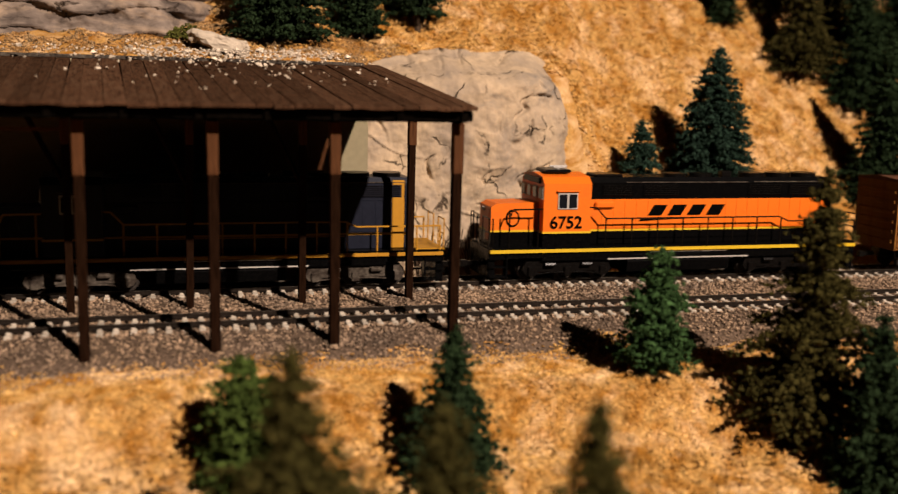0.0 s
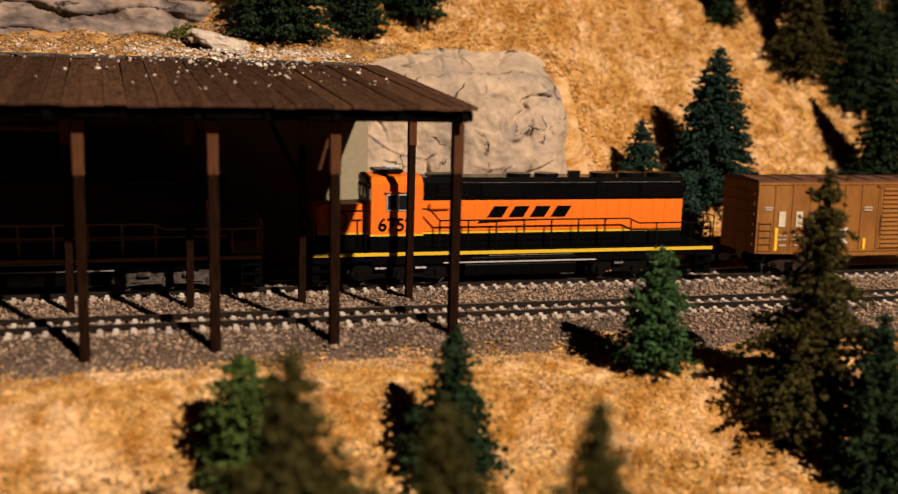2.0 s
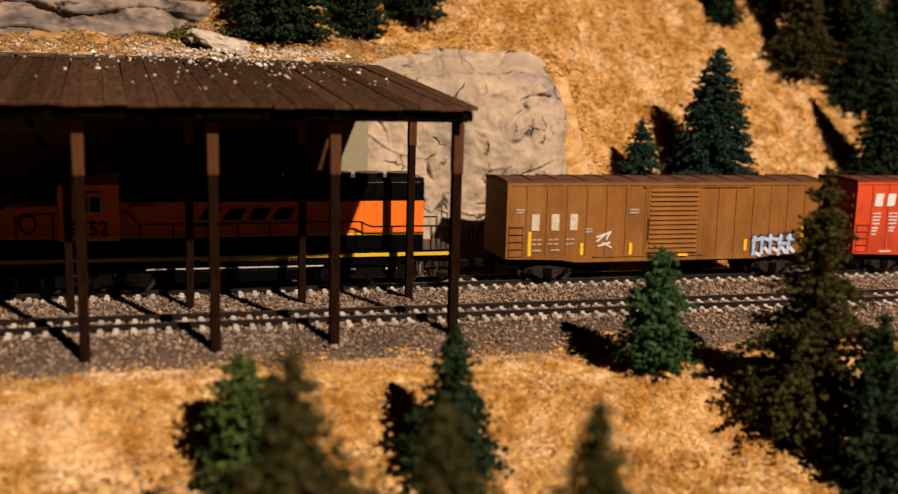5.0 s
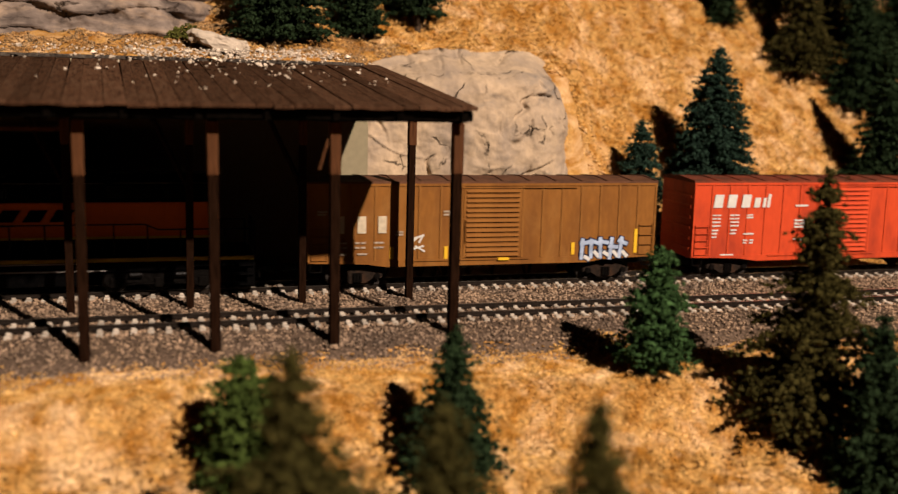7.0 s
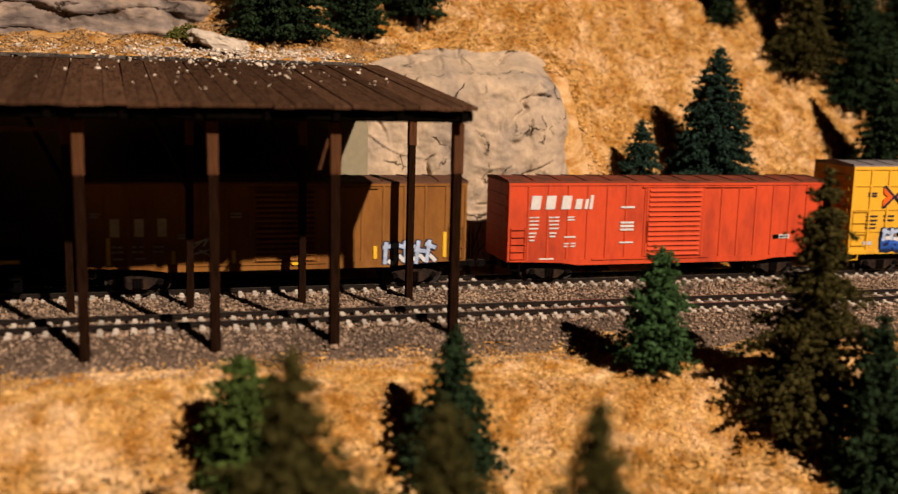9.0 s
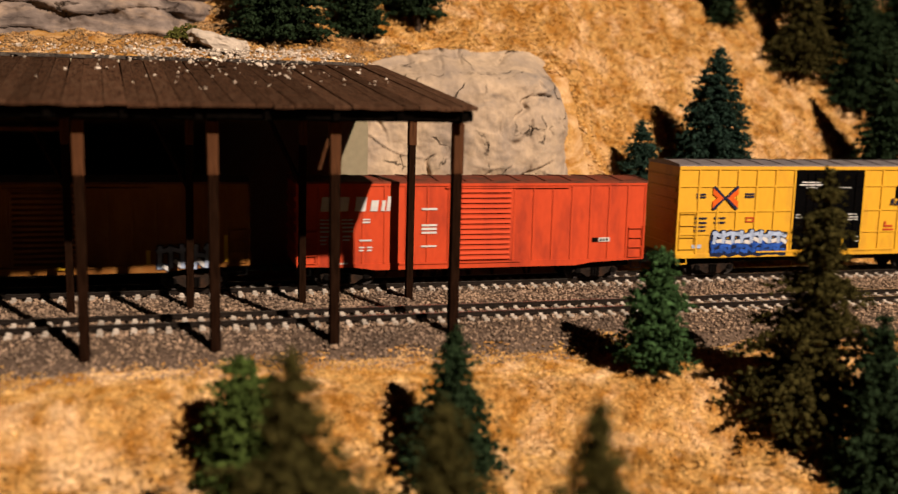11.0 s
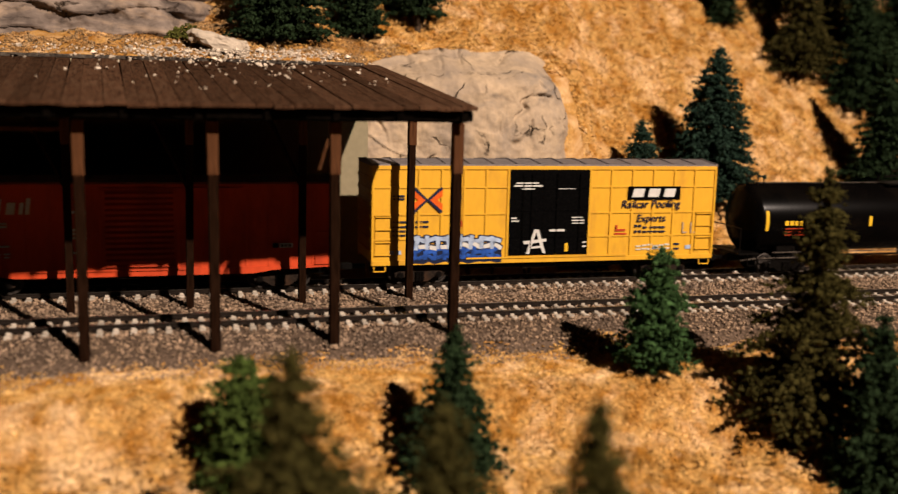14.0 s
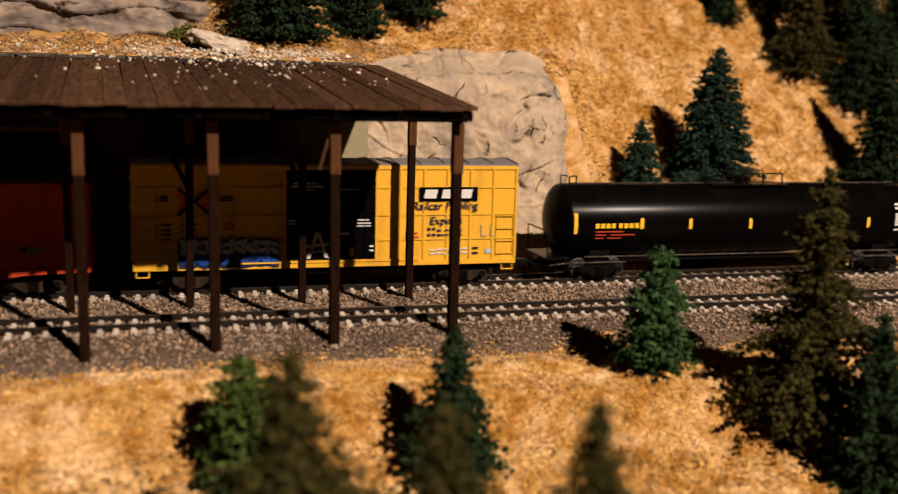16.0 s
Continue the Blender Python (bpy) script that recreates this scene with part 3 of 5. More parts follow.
# foreground
stand("bright green bushy conifer on straw turf", 0.0268, -0.1780, 0.0560, 0.0185, 11, "foam_fresh", droop=0.1, power=0.50, lump=0.0011, layers=6, ragged=0.16)
stand("olive brown conifer close to the aisle", 0.0320, -0.2620, 0.1150, 0.0440, 12, "foam_olive", ragged=0.42, power=0.68, layers=9, lump=0.0012)
stand("dark green slender conifer on straw turf", 0.0972, -0.1800, 0.0640, 0.0222, 13, "foam_dark", power=0.80, layers=7, lump=0.0012)
stand("olive brown conifer standing in front of a green one", 0.0695, -0.2750, 0.1085, 0.0300, 14, "foam_olive", ragged=0.42, power=0.66, layers=9, lump=0.0012)
stand("small dark conifer very near the aisle edge", 0.1046, -0.3000, 0.1170, 0.0330, 15, "foam_olive", power=0.80, layers=11, lump=0.0011)
stand("bright green conifer beside the ballast shoulder", 0.1935, -0.1467, 0.0520, 0.0166, 16, "foam_green", droop=0.1, power=0.60, layers=6, lump=0.0011, ragged=0.18)
stand("tall ragged olive conifer on straw turf", 0.2445, -0.1780, 0.1085, 0.0330, 17, "foam_olive", ragged=0.40, power=0.72, layers=8, lump=0.0013)
stand("dark conifer standing near the aisle", 0.2600, -0.2060, 0.0785, 0.0235, 18, "foam_dark", layers=8, power=0.7)
# behind the train
stand("tall blue-green conifer at the foot of the hill", 0.3560, 0.0987, 0.1010, 0.0330, 19, "foam_blue", power=0.70, ragged=0.10, lump=0.0013, layers=13, dense=1.15)
stand("small dark green conifer at the foot of the hill", 0.3019, 0.0953, 0.0510, 0.0178, 20, "foam_blue", power=0.70, lump=0.0012, layers=8, ragged=0.12)
stand("tiny green conifer beside the rock cut", 0.2480, 0.0560, 0.0480, 0.0130, 21, "foam_dark", power=0.7, layers=7, lump=0.0011)
stand("dark green conifer at the foot of the hill", 0.3180, 0.0640, 0.0600, 0.0190, 33, "foam_blue", power=0.6, layers=8, lump=0.0012)
# hillside
stand("dark green conifer on the straw hillside", 0.5010, 0.1141, 0.1220, 0.0265, 22, "foam_dark", lump=0.0014, layers=11)
stand("dark green conifer high on the hillside", 0.4850, 0.2005, 0.0980, 0.0290, 23, "foam_olive", lump=0.0014, layers=10, ragged=0.28)
stand("dark green conifer high on the hillside", 0.5322, 0.1859, 0.1200, 0.0300, 24, "foam_dark", lump=0.0014, layers=10, ragged=0.28)
stand("dark green conifer high on the hillside", 0.5330, 0.2296, 0.1100, 0.0280, 25, "foam_olive", lump=0.0014, layers=10, ragged=0.28)
stand("small dark conifer high on the hillside", 0.4323, 0.2296, 0.0600, 0.0150, 26, "foam_dark", lump=0.0015)
stand("dark green conifer high on the hillside", 0.6015, 0.2309, 0.1250, 0.0320, 27, "foam_dark", lump=0.0014, layers=10, ragged=0.28)
stand("dark green conifer high on the hillside", 0.4870, 0.2482, 0.0900, 0.0230, 28, "foam_olive", lump=0.0014, layers=10, ragged=0.28)
stand("dark green conifer high on the hillside", 0.5650, 0.1620, 0.1100, 0.0300, 29, "foam_dark", lump=0.0014, layers=10, ragged=0.28)
# ledge above the shed
stand("broad dark green conifer on the rocky ledge", 0.0715, 0.1178, 0.1150, 0.0315, 30, "foam_dark", lump=0.0013, bare=0.03, power=0.7, layers=12)
stand("dark green conifer on the rocky ledge", 0.1240, 0.1414, 0.0950, 0.0170, 31, "foam_dark", lump=0.0012, layers=10, bare=0.03)
stand("dark green conifer on the rocky ledge", 0.1650, 0.1594, 0.0950, 0.0180, 32, "foam_dark", lump=0.0012, layers=10, bare=0.12)


def shrub(label, x, y, w_, h, seed, mat):
    g = np.random.default_rng(seed)
    sh = thing("shrub", label, "shrub", m=pose(x, y, ground_z(x, y)))
    pts = []
    for k in range(420):
        a, b = g.uniform(0, 6.283), g.uniform(0, 1) ** 0.5
        pts.append((math.cos(a) * b * w_ * g.uniform(0.7, 1.1), math.sin(a) * b * w_ * 0.7, h * (1 - b * b) * g.uniform(0.2, 1.1)))
    v, f = lumps(g, pts, g.uniform(0.5, 1.2, len(pts)) * 0.0011, 0.9)
    raw("foliage", v, f, mat, sh)
    part("stem", rods([[(0, 0, -0.002), (0.001, 0, h * 0.6)], [(0, 0, 0), (-0.004, 0.001, h * 0.5)], [(0, 0, 0), (0.005, -0.001, h * 0.5)]], 0.0004, 5), "bark", sh)
    return sh


shrub("low olive green shrub growing among stones", 0.0150, 0.1080, 0.0130, 0.0085, 41, "foam_shrub")


def dry_weed(label, x, y, h, seed):
    g = random.Random(seed)
    sh = thing("dry_weed", label, "weed", "dry weeds", m=pose(x, y, max(ground_z(x, y), bed_z(y)) - 0.0005))
    for k in range(9):
        a, t = g.uniform(0, 6.28), g.uniform(0.15, 0.55)
        tip = (math.cos(a) * h * t, math.sin(a) * h * t * 0.5, h * g.uniform(0.6, 1))
        midp = (tip[0] * 0.35, tip[1] * 0.35, tip[2] * 0.6)
        part("stalk", rods([[(0, 0, 0), midp, tip], [midp, (tip[0] * 0.2, tip[1], tip[2] * 0.9)]], 0.00028, 4), "bark", sh)
    return sh


for k, (x, y, h) in enumerate(((0.1480, 0.040, 0.030), (0.1560, 0.043, 0.022), (0.1700, 0.042, 0.034), (0.1850, 0.044, 0.020), (0.2050, 0.040, 0.018), (0.1400, 0.041, 0.020))):
    dry_weed("brown dry weed stalks at the foot of the rock", x, y, h, 50 + k)


# ---- train ----
def travel(t):
    """Way of the train along x, in metres: it pulls away to the shed and gathers speed."""
    return 0.0000112 * t ** 3 - 0.0006765 * t ** 2 - 0.0447314 * t - 0.0144304


CARS = []
WHEELS = []
SIDE = 0.0182


def wheelset(parent, x, r, y=0.0083):
    """Axle with two flanged wheels that turns about y."""
    ax = part("wheelset", rods([[(0, -0.0125, 0), (0, 0.0125, 0)]], 0.0008, 8), "wheel", parent)
    ax.location = (x, 0, r)
    for s in (-1, 1):
        bm = bmesh.new()
        n = 20
        prof = ((r + 0.0006, 0.0), (r + 0.0006, 0.0004), (r, 0.0006), (r, 0.0022), (r * 0.82, 0.0022), (r * 0.76, 0.0014), (r * 0.36, 0.0014), (r * 0.3, 0.0026), (0.0, 0.0026))
        rings = [[bm.verts.new((p * math.cos(6.2832 * i / n), s * (y - 0.0011 + d), p * math.sin(6.2832 * i / n))) for i in range(n)] if p else
                 [bm.verts.new((0, s * (y - 0.0011 + d), 0))] for p, d in prof]
        for a, b in zip(rings[:-1], rings[1:]):
            for i in range(n):
                j = (i + 1) % n
                bm.faces.new((a[i], a[j], b[0]) if len(b) == 1 else (a[i], a[j], b[j], b[i]))
        bm.faces.new(rings[0])
        # two dimples show the turning
        for k in (0, 1):
            a0 = k * math.pi
            add_box(bm, r * 0.56 * math.cos(a0) - 0.0005, r * 0.56 * math.cos(a0) + 0.0005, s * (y + 0.0002), s * (y + 0.0006), r * 0.56 * math.sin(a0) - 0.0005, r * 0.56 * math.sin(a0) + 0.0005)
        bmesh.ops.recalc_face_normals(bm, faces=bm.faces)
        me = bpy.data.meshes.new("wheel")
        bm.to_mesh(me)
        bm.free()
        # wheels turn with their axle, so they are joined to it
        b2 = bmesh.new()
        b2.from_mesh(ax.data)
        b2.from_mesh(me)
        b2.to_mesh(ax.data)
        b2.free()
        bpy.data.meshes.remove(me)
    WHEELS.append((ax, Vector((x, 0, r)), r))
    return ax


def freight_truck(car, x, mat="truck"):
    r = 0.0053
    wb = 0.0102
    tr = part("truck", box(-0.0022, 0.0022, -0.0130, 0.0130, 0.0045, 0.0085, 0.0004), mat, car, "cast freight truck")
    tr.location.x = x
    frame_ = [(-wb - 0.003, 0.0062), (-wb - 0.0026, 0.0042), (-wb + 0.0022, 0.0040), (-0.0042, 0.0016), (0.0042, 0.0016), (wb - 0.0022, 0.0040), (wb + 0.0026, 0.0042),
              (wb + 0.003, 0.0062), (wb, 0.0076), (0.0045, 0.0089), (-0.0045, 0.0089), (-wb, 0.0076)]
    for s in (-1, 1):
        part("side_frame", prism(frame_, s * 0.0118, s * 0.0134), mat, tr)
        bm = bmesh.new()
        for k in (-1, 0, 1):
            add_rod(bm, (k * 0.0016, s * 0.0141, 0.0024), (k * 0.0016, s * 0.0141, 0.0070), 0.0008, 6)
        part("spring_set", bm, "soot", tr)
        for k in (-1, 1):
            part("axle_box", rods([[(k * wb, s * 0.0130, r), (k * wb, s * 0.0146, r)]], 0.0016, 8), "soot", tr)
    for k in (-1, 1):
        wheelset(tr, k * wb, r)
    return tr


def coupler(car, x, sgn):
    bm = box(min(x, x + sgn * 0.0085), max(x, x + sgn * 0.0085), -0.0011, 0.0011, 0.0072, 0.0096, 0.0002)
    add_box(bm, *sorted((x + sgn * 0.0070, x + sgn * 0.0108)), -0.0018, 0.0016, 0.0066, 0.0102, 0.0003)
    part("coupler", bm, "soot", car)


def plate(name, parent, x0, x1, z0, z1, mat, y=SIDE, th=0.00055, slant=0.0, label=""):
    """A painted mark on the side towards the aisle."""
    out = [(x0, z0), (x1, z0), (x1 + slant, z1), (x0 + slant, z1)]
    return part(name, prism(out, -y - th, -y + 0.0001), mat, parent, label)


def marks(name, parent, rows, mat, y=SIDE, th=0.0006, label=""):
    """Small lines of lettering that cannot be read, as bars."""
    bm = bmesh.new()
    for x0, x1, z0, z1 in rows:
        if z1 - z0 > 0.0021 and x1 - x0 > 0.0015:
            h = (z1 - z0) * 0.27
            add_box(bm, x0, x1, -y - th, -y + 0.0001, z0, z0 + h)
            add_box(bm, x0, x1, -y - th, -y + 0.0001, z1 - h, z1)
        else:
            add_box(bm, x0, x1, -y - th, -y + 0.0001, z0, z1)
    return tagged(part(name, bm, mat, parent, label), kind="stuff")


def lettering(text, parent, x, z, size, mat, y=SIDE + 0.00035, shear=0.0, bold=0.0, align="LEFT"):
    cu = bpy.data.curves.new("lettering", "FONT")
    cu.body, cu.size, cu.shear, cu.offset, cu.extrude, cu.align_x = text, size, shear, bold, 0.0002, align
    tmp = bpy.data.objects.new("lettering", cu)
    scene.collection.objects.link(tmp)
    bpy.context.view_layer.update()
    me = bpy.data.meshes.new_from_object(tmp.evaluated_get(bpy.context.evaluated_depsgraph_get()))
    bpy.data.objects.remove(tmp)
    me.materials.clear()
    me.materials.append(M[mat])
    ob = new("lettering", me)
    ob.parent = parent
    ob.matrix_basis = pose(x, -y, z, 90, 0, 0)
    return ob


def blob(name, parent, pts, mat, y0, y1):
    return part(name, prism(pts, -y0, -y1), mat, parent)


def block(name, parent, x, w_, z0, z1, mat, y=SIDE, th=0.0006, slant=0.0):
    """A plain slanted painted block."""
    plate(name, parent, x + w_ * 0.06, x + w_ * 0.88, z0, z1, mat, y, th, slant)


def spray(parent, seed, x, z, wide, high, n, outline, fill, shade, y=SIDE):
    """Interlocked fat strokes with a dark edge, as sprayed; they spell nothing."""
    g = random.Random(seed)
    step = wide / n
    strokes = []
    for k in range(n):
        cx = x + step * (k + 0.5)
        strokes.append((cx - 0.28 * step, z + high * g.uniform(0.02, 0.1), cx - 0.22 * step + step * g.uniform(-0.2, 0.2), z + high * g.uniform(0.86, 1.05)))
        strokes.append((cx - 0.40 * step, z + high * g.uniform(0.45, 0.9), cx + 0.45 * step, z + high * g.uniform(0.55, 0.98)))
        strokes.append((cx + 0.05 * step, z + high * g.uniform(0.1, 0.4), cx + 0.50 * step, z + high * g.uniform(0.0, 0.3)))
    for grow, lift, mats in ((1.6, 0.0006, (outline,)), (1.0, 0.00085, (fill, fill, shade))):
        for k, (xa, za, xb, zb) in enumerate(strokes):
            d = Vector((xb - xa, zb - za)).normalized()
            p = Vector((-d.y, d.x)) * step * 0.19 * grow
            e = d * step * 0.10 * grow
            pts = [(xa - e.x + p.x, za - e.y + p.y), (xa - e.x - p.x * 0.8, za - e.y - p.y * 0.8), (xb + e.x - p.x, zb + e.y - p.y), (xb + e.x * 1.4 + p.x * 0.3, zb + e.y * 1.4 + p.y * 0.3), (xb + e.x + p.x, zb + e.y + p.y)]
            blob("graffiti", parent, pts, mats[k % len(mats)], y + lift + 0.000006 * k, y)


def roof_part(car, L, z1, mat, rise=0.0019, panels=13):
    bm = bmesh.new()
    w = SIDE + 0.0004
    out = [(-w, z1 - 0.0004), (w, z1 - 0.0004), (w, z1 + 0.0006), (0, z1 + rise), (-w, z1 + 0.0006)]
    bm2 = prism(out, -L / 2 - 0.0003, L / 2 + 0.0003, "x")
    r = part("roof", bm2, mat, car)
    for k in range(panels + 1):
        x = -L / 2 + L * k / panels
        out = [(-w, z1 + 0.0005), (w, z1 + 0.0005), (w, z1 + 0.0010), (0, z1 + rise + 0.0005), (-w, z1 + 0.0010)]
        part("roof_rib", prism(out, x - 0.0004, x + 0.0004, "x"), mat, r)
    return r


def ladder(car, x0, x1, z0, z1, n, mat, y=SIDE):
    bm = bmesh.new()
    for k in range(n):
        z = z0 + (z1 - z0) * k / (n - 1)
        add_rod(bm, (x0, -y - 0.0009, z), (x1, -y - 0.0009, z), 0.00026, 5)
        for x in (x0, x1):
            add_rod(bm, (x, -y - 0.0009, z), (x, -y + 0.0002, z), 0.00022, 4)
    for x in (x0, x1):
        add_rod(bm, (x, -y - 0.0005, z0 - 0.001), (x, -y - 0.0005, z1 + 0.001), 0.00022, 4)
    part("ladder", bm, mat, car)


def stirrup(car, x, w_, z0, z1, mat):
    part("stirrup_step", rods([[(x, -SIDE + 0.0006, z0), (x, -SIDE + 0.0003, z1), (x + w_, -SIDE + 0.0003, z1), (x + w_, -SIDE + 0.0006, z0)]], 0.00035, 5), mat, car)


def underframe(car, L, z0, inset):
    part("centre_sill", box(-L / 2 + 0.002, L / 2 - 0.002, -0.004, 0.004, z0 - 0.0055, z0 - 0.0003, 0.0003), "soot", car)
    part("brake_cylinder", rods([[(-0.012, -0.009, z0 - 0.003), (0.000, -0.009, z0 - 0.003)]], 0.0021, 10), "soot", car)
    part("brake_rod", rods([[(-L / 2 + 0.03, -0.007, z0 - 0.004), (L / 2 - 0.03, -0.006, z0 - 0.0035)]], 0.0004, 5), "soot", car)
    for s in (-1, 1):
        freight_truck(car, s * (L / 2 - inset))
        coupler(car, s * (L / 2 - 0.0005), s)


def ribbed_boxcar(label, a, b, z0, z1, mat, roof_mat, door, splits, letter):
    """Outside-post boxcar with one louvred door; a, b: its ends in the train."""
    mid, L = (a + b) / 2, b - a
    car = thing("boxcar", label, "boxcar", "train")
    part("body", box(-L / 2, L / 2, -SIDE, SIDE, z0, z1, 0.0004), mat, car)
    roof_part(car, L, z1, roof_mat)
    d0, d1 = door[0] - mid, door[1] - mid
    # side sill, deeper under the middle
    out = [(-L / 2 + 0.001, z0 + 0.0005), (-L / 2 + 0.030, z0 - 0.0006), (-L / 2 + 0.040, z0 - 0.0021), (L / 2 - 0.040, z0 - 0.0021), (L / 2 - 0.030, z0 - 0.0006), (L / 2 - 0.001, z0 + 0.0005), (L / 2 - 0.001, z0 + 0.0012), (-L / 2 + 0.001, z0 + 0.0012)]
    for s in (-1, 1):
        part("side_sill", prism(out, s * (SIDE + 0.0005), s * (SIDE - 0.001)), mat, car)
        part("top_chord", box(-L / 2, L / 2, *sorted((s * SIDE, s * (SIDE + 0.0005))), z1 - 0.0016, z1 - 0.0003), mat, car)
    rib = None
    for s in (-1, 1):
        for x0, x1, n in ((-L / 2, d0, splits[0]), (d1, L / 2, splits[1])):
            for k in range(n + 1):
                x = x0 + (x1 - x0) * k / n
                x = min(max(x, -L / 2 + 0.0006), L / 2 - 0.0006)
                m = Matrix.Translation((x, s * SIDE, 0))
                if rib is None:
                    rib = part("side_post", box(-0.0005, 0.0005, -0.0005, 0.0005, z0 + 0.001, z1 - 0.0012, 0.0001), mat, car)
                    rib.matrix_basis = m
                else:
                    share(rib, "side_post", m, car)
    # louvred door with its rails
    zd0, zd1 = z0 + 0.0016, z1 - 0.0030
    dr = part("door", box(d0 + 0.0006, d1 - 0.0006, -SIDE - 0.0007, -SIDE + 0.0002, zd0, zd1, 0.0002), mat, car, "louvred sliding door")
    n = 14
    sl = None
    for k in range(n):
        z = zd0 + 0.0014 + (zd1 - zd0 - 0.0028) * k / (n - 1)
        if sl is None:
            sl = part("slat", prism([(-SIDE - 0.0006, -0.0005), (-SIDE - 0.0017, -0.0004), (-SIDE - 0.0006, 0.0009)], d0 + 0.0022, d1 - 0.0022, "x"), mat, dr)
            sl.location.z = z
        else:
            share(sl, "slat", Matrix.Translation((0, 0, z)), dr)
    part("door_handle", rods([[(d0 + 0.0016, -SIDE - 0.0014, zd0 + 0.008), (d0 + 0.0016, -SIDE - 0.0014, zd0 + 0.020)]], 0.0003, 5), mat, dr)
    part("door_rail", box(d0 - 0.030, d1 + 0.004, -SIDE - 0.0012, -SIDE, z0 + 0.0006, z0 + 0.0014), mat, car)
    part("door_rail", box(d0 - 0.002, d1 + 0.030, -SIDE - 0.0011, -SIDE, z1 - 0.0027, z1 - 0.0021), mat, car)
    ladder(car, -L / 2 + 0.0018, -L / 2 + 0.0095, z0 + 0.002, z0 + 0.0175, 5, mat)
    ladder(car, L / 2 - 0.0095, L / 2 - 0.0018, z0 + 0.002, z0 + 0.0175, 4, mat)
    # corrugated end, with brake wheel
    for s in (-1, 1):
        for k in range(6):
            part("end_rib", box(*sorted((s * L / 2, s * (L / 2 + 0.0008))), -0.0165, 0.0165, z0 + 0.004 + k * 0.0058, z0 + 0.0062 + k * 0.0058, 0.0003), mat, car)
    stirrup(car, -L / 2 + 0.0015, 0.0055, z0, z0 - 0.0042, "soot")
    stirrup(car, L / 2 - 0.0070, 0.0055, z0, z0 - 0.0042, "soot")
    underframe(car, L, z0, 0.026)
    letter(car, L, lambda s: s - mid, z0, z1)
    CARS.append((car, mid))
    return car


def oxide_marks(car, L, X, z0, z1):
    # a mark of three plain cream blocks
    for s in (0.4375, 0.4485, 0.4590):
        block("emblem", car, X(s) + 0.0012, 0.0052, 0.0280, 0.0366, "cream")
    marks("reporting_mark", car, [(X(0.4395) + d, X(0.4395) + d + 0.0023, 0.0203, 0.0236) for d in (0, 0.0029, 0.0092, 0.0123, 0.0190, 0.0216)], "grey_letter")
    marks("data_panel", car, [(X(s), X(s) + w_, z, z + 0.0009) for s, w_, z in ((0.4400, 0.0045, 0.0170), (0.4500, 0.005, 0.0170), (0.430, 0.005, 0.0385), (0.430, 0.0042, 0.0372), (0.4695, 0.004, 0.0280),
                                                                             (0.4695, 0.004, 0.0266), (0.4945, 0.0055, 0.0382), (0.4945, 0.0055, 0.0366))], "grey_letter")
    # scrawled white tag
    bm = bmesh.new()
    for k, (x, z, w_, a) in enumerate(((0.4760, 0.0235, 0.009, 18), (0.4765, 0.0212, 0.006, 40), (0.4795, 0.0208, 0.006, -30), (0.4770, 0.0187, 0.0075, 15), (0.4820, 0.0225, 0.005, 60))):
        add_box(bm, 0, w_, -SIDE - 0.0006, -SIDE, 0, 0.0009, 0, pose(X(x), 0, z, 0, -a, 0))
    part("graffiti", bm, "white", car, "small scrawled white tag")
    for s, z in ((0.4372, 0.0145), (0.4668, 0.0145), (0.4952, 0.0142), (0.5650, 0.0150), (0.6012, 0.0152)):
        tall = s in (0.4372, 0.6012)
        plate("reflector", car, X(s), X(s) + 0.0018, z, z + (0.0130 if tall else 0.0064), "amber", label="yellow reflective strip")
    plate("reflector", car, X(0.5240), X(0.5300), 0.0130, 0.0143, "amber", th=0.0017)
    # pale blue graffiti with a dark jagged edge
    x = X(0.5650) + 0.0058
    spray(car, 3, x - 0.0010, 0.0122, 0.0272, 0.0114, 5, "navy", "tag_blue", "white")


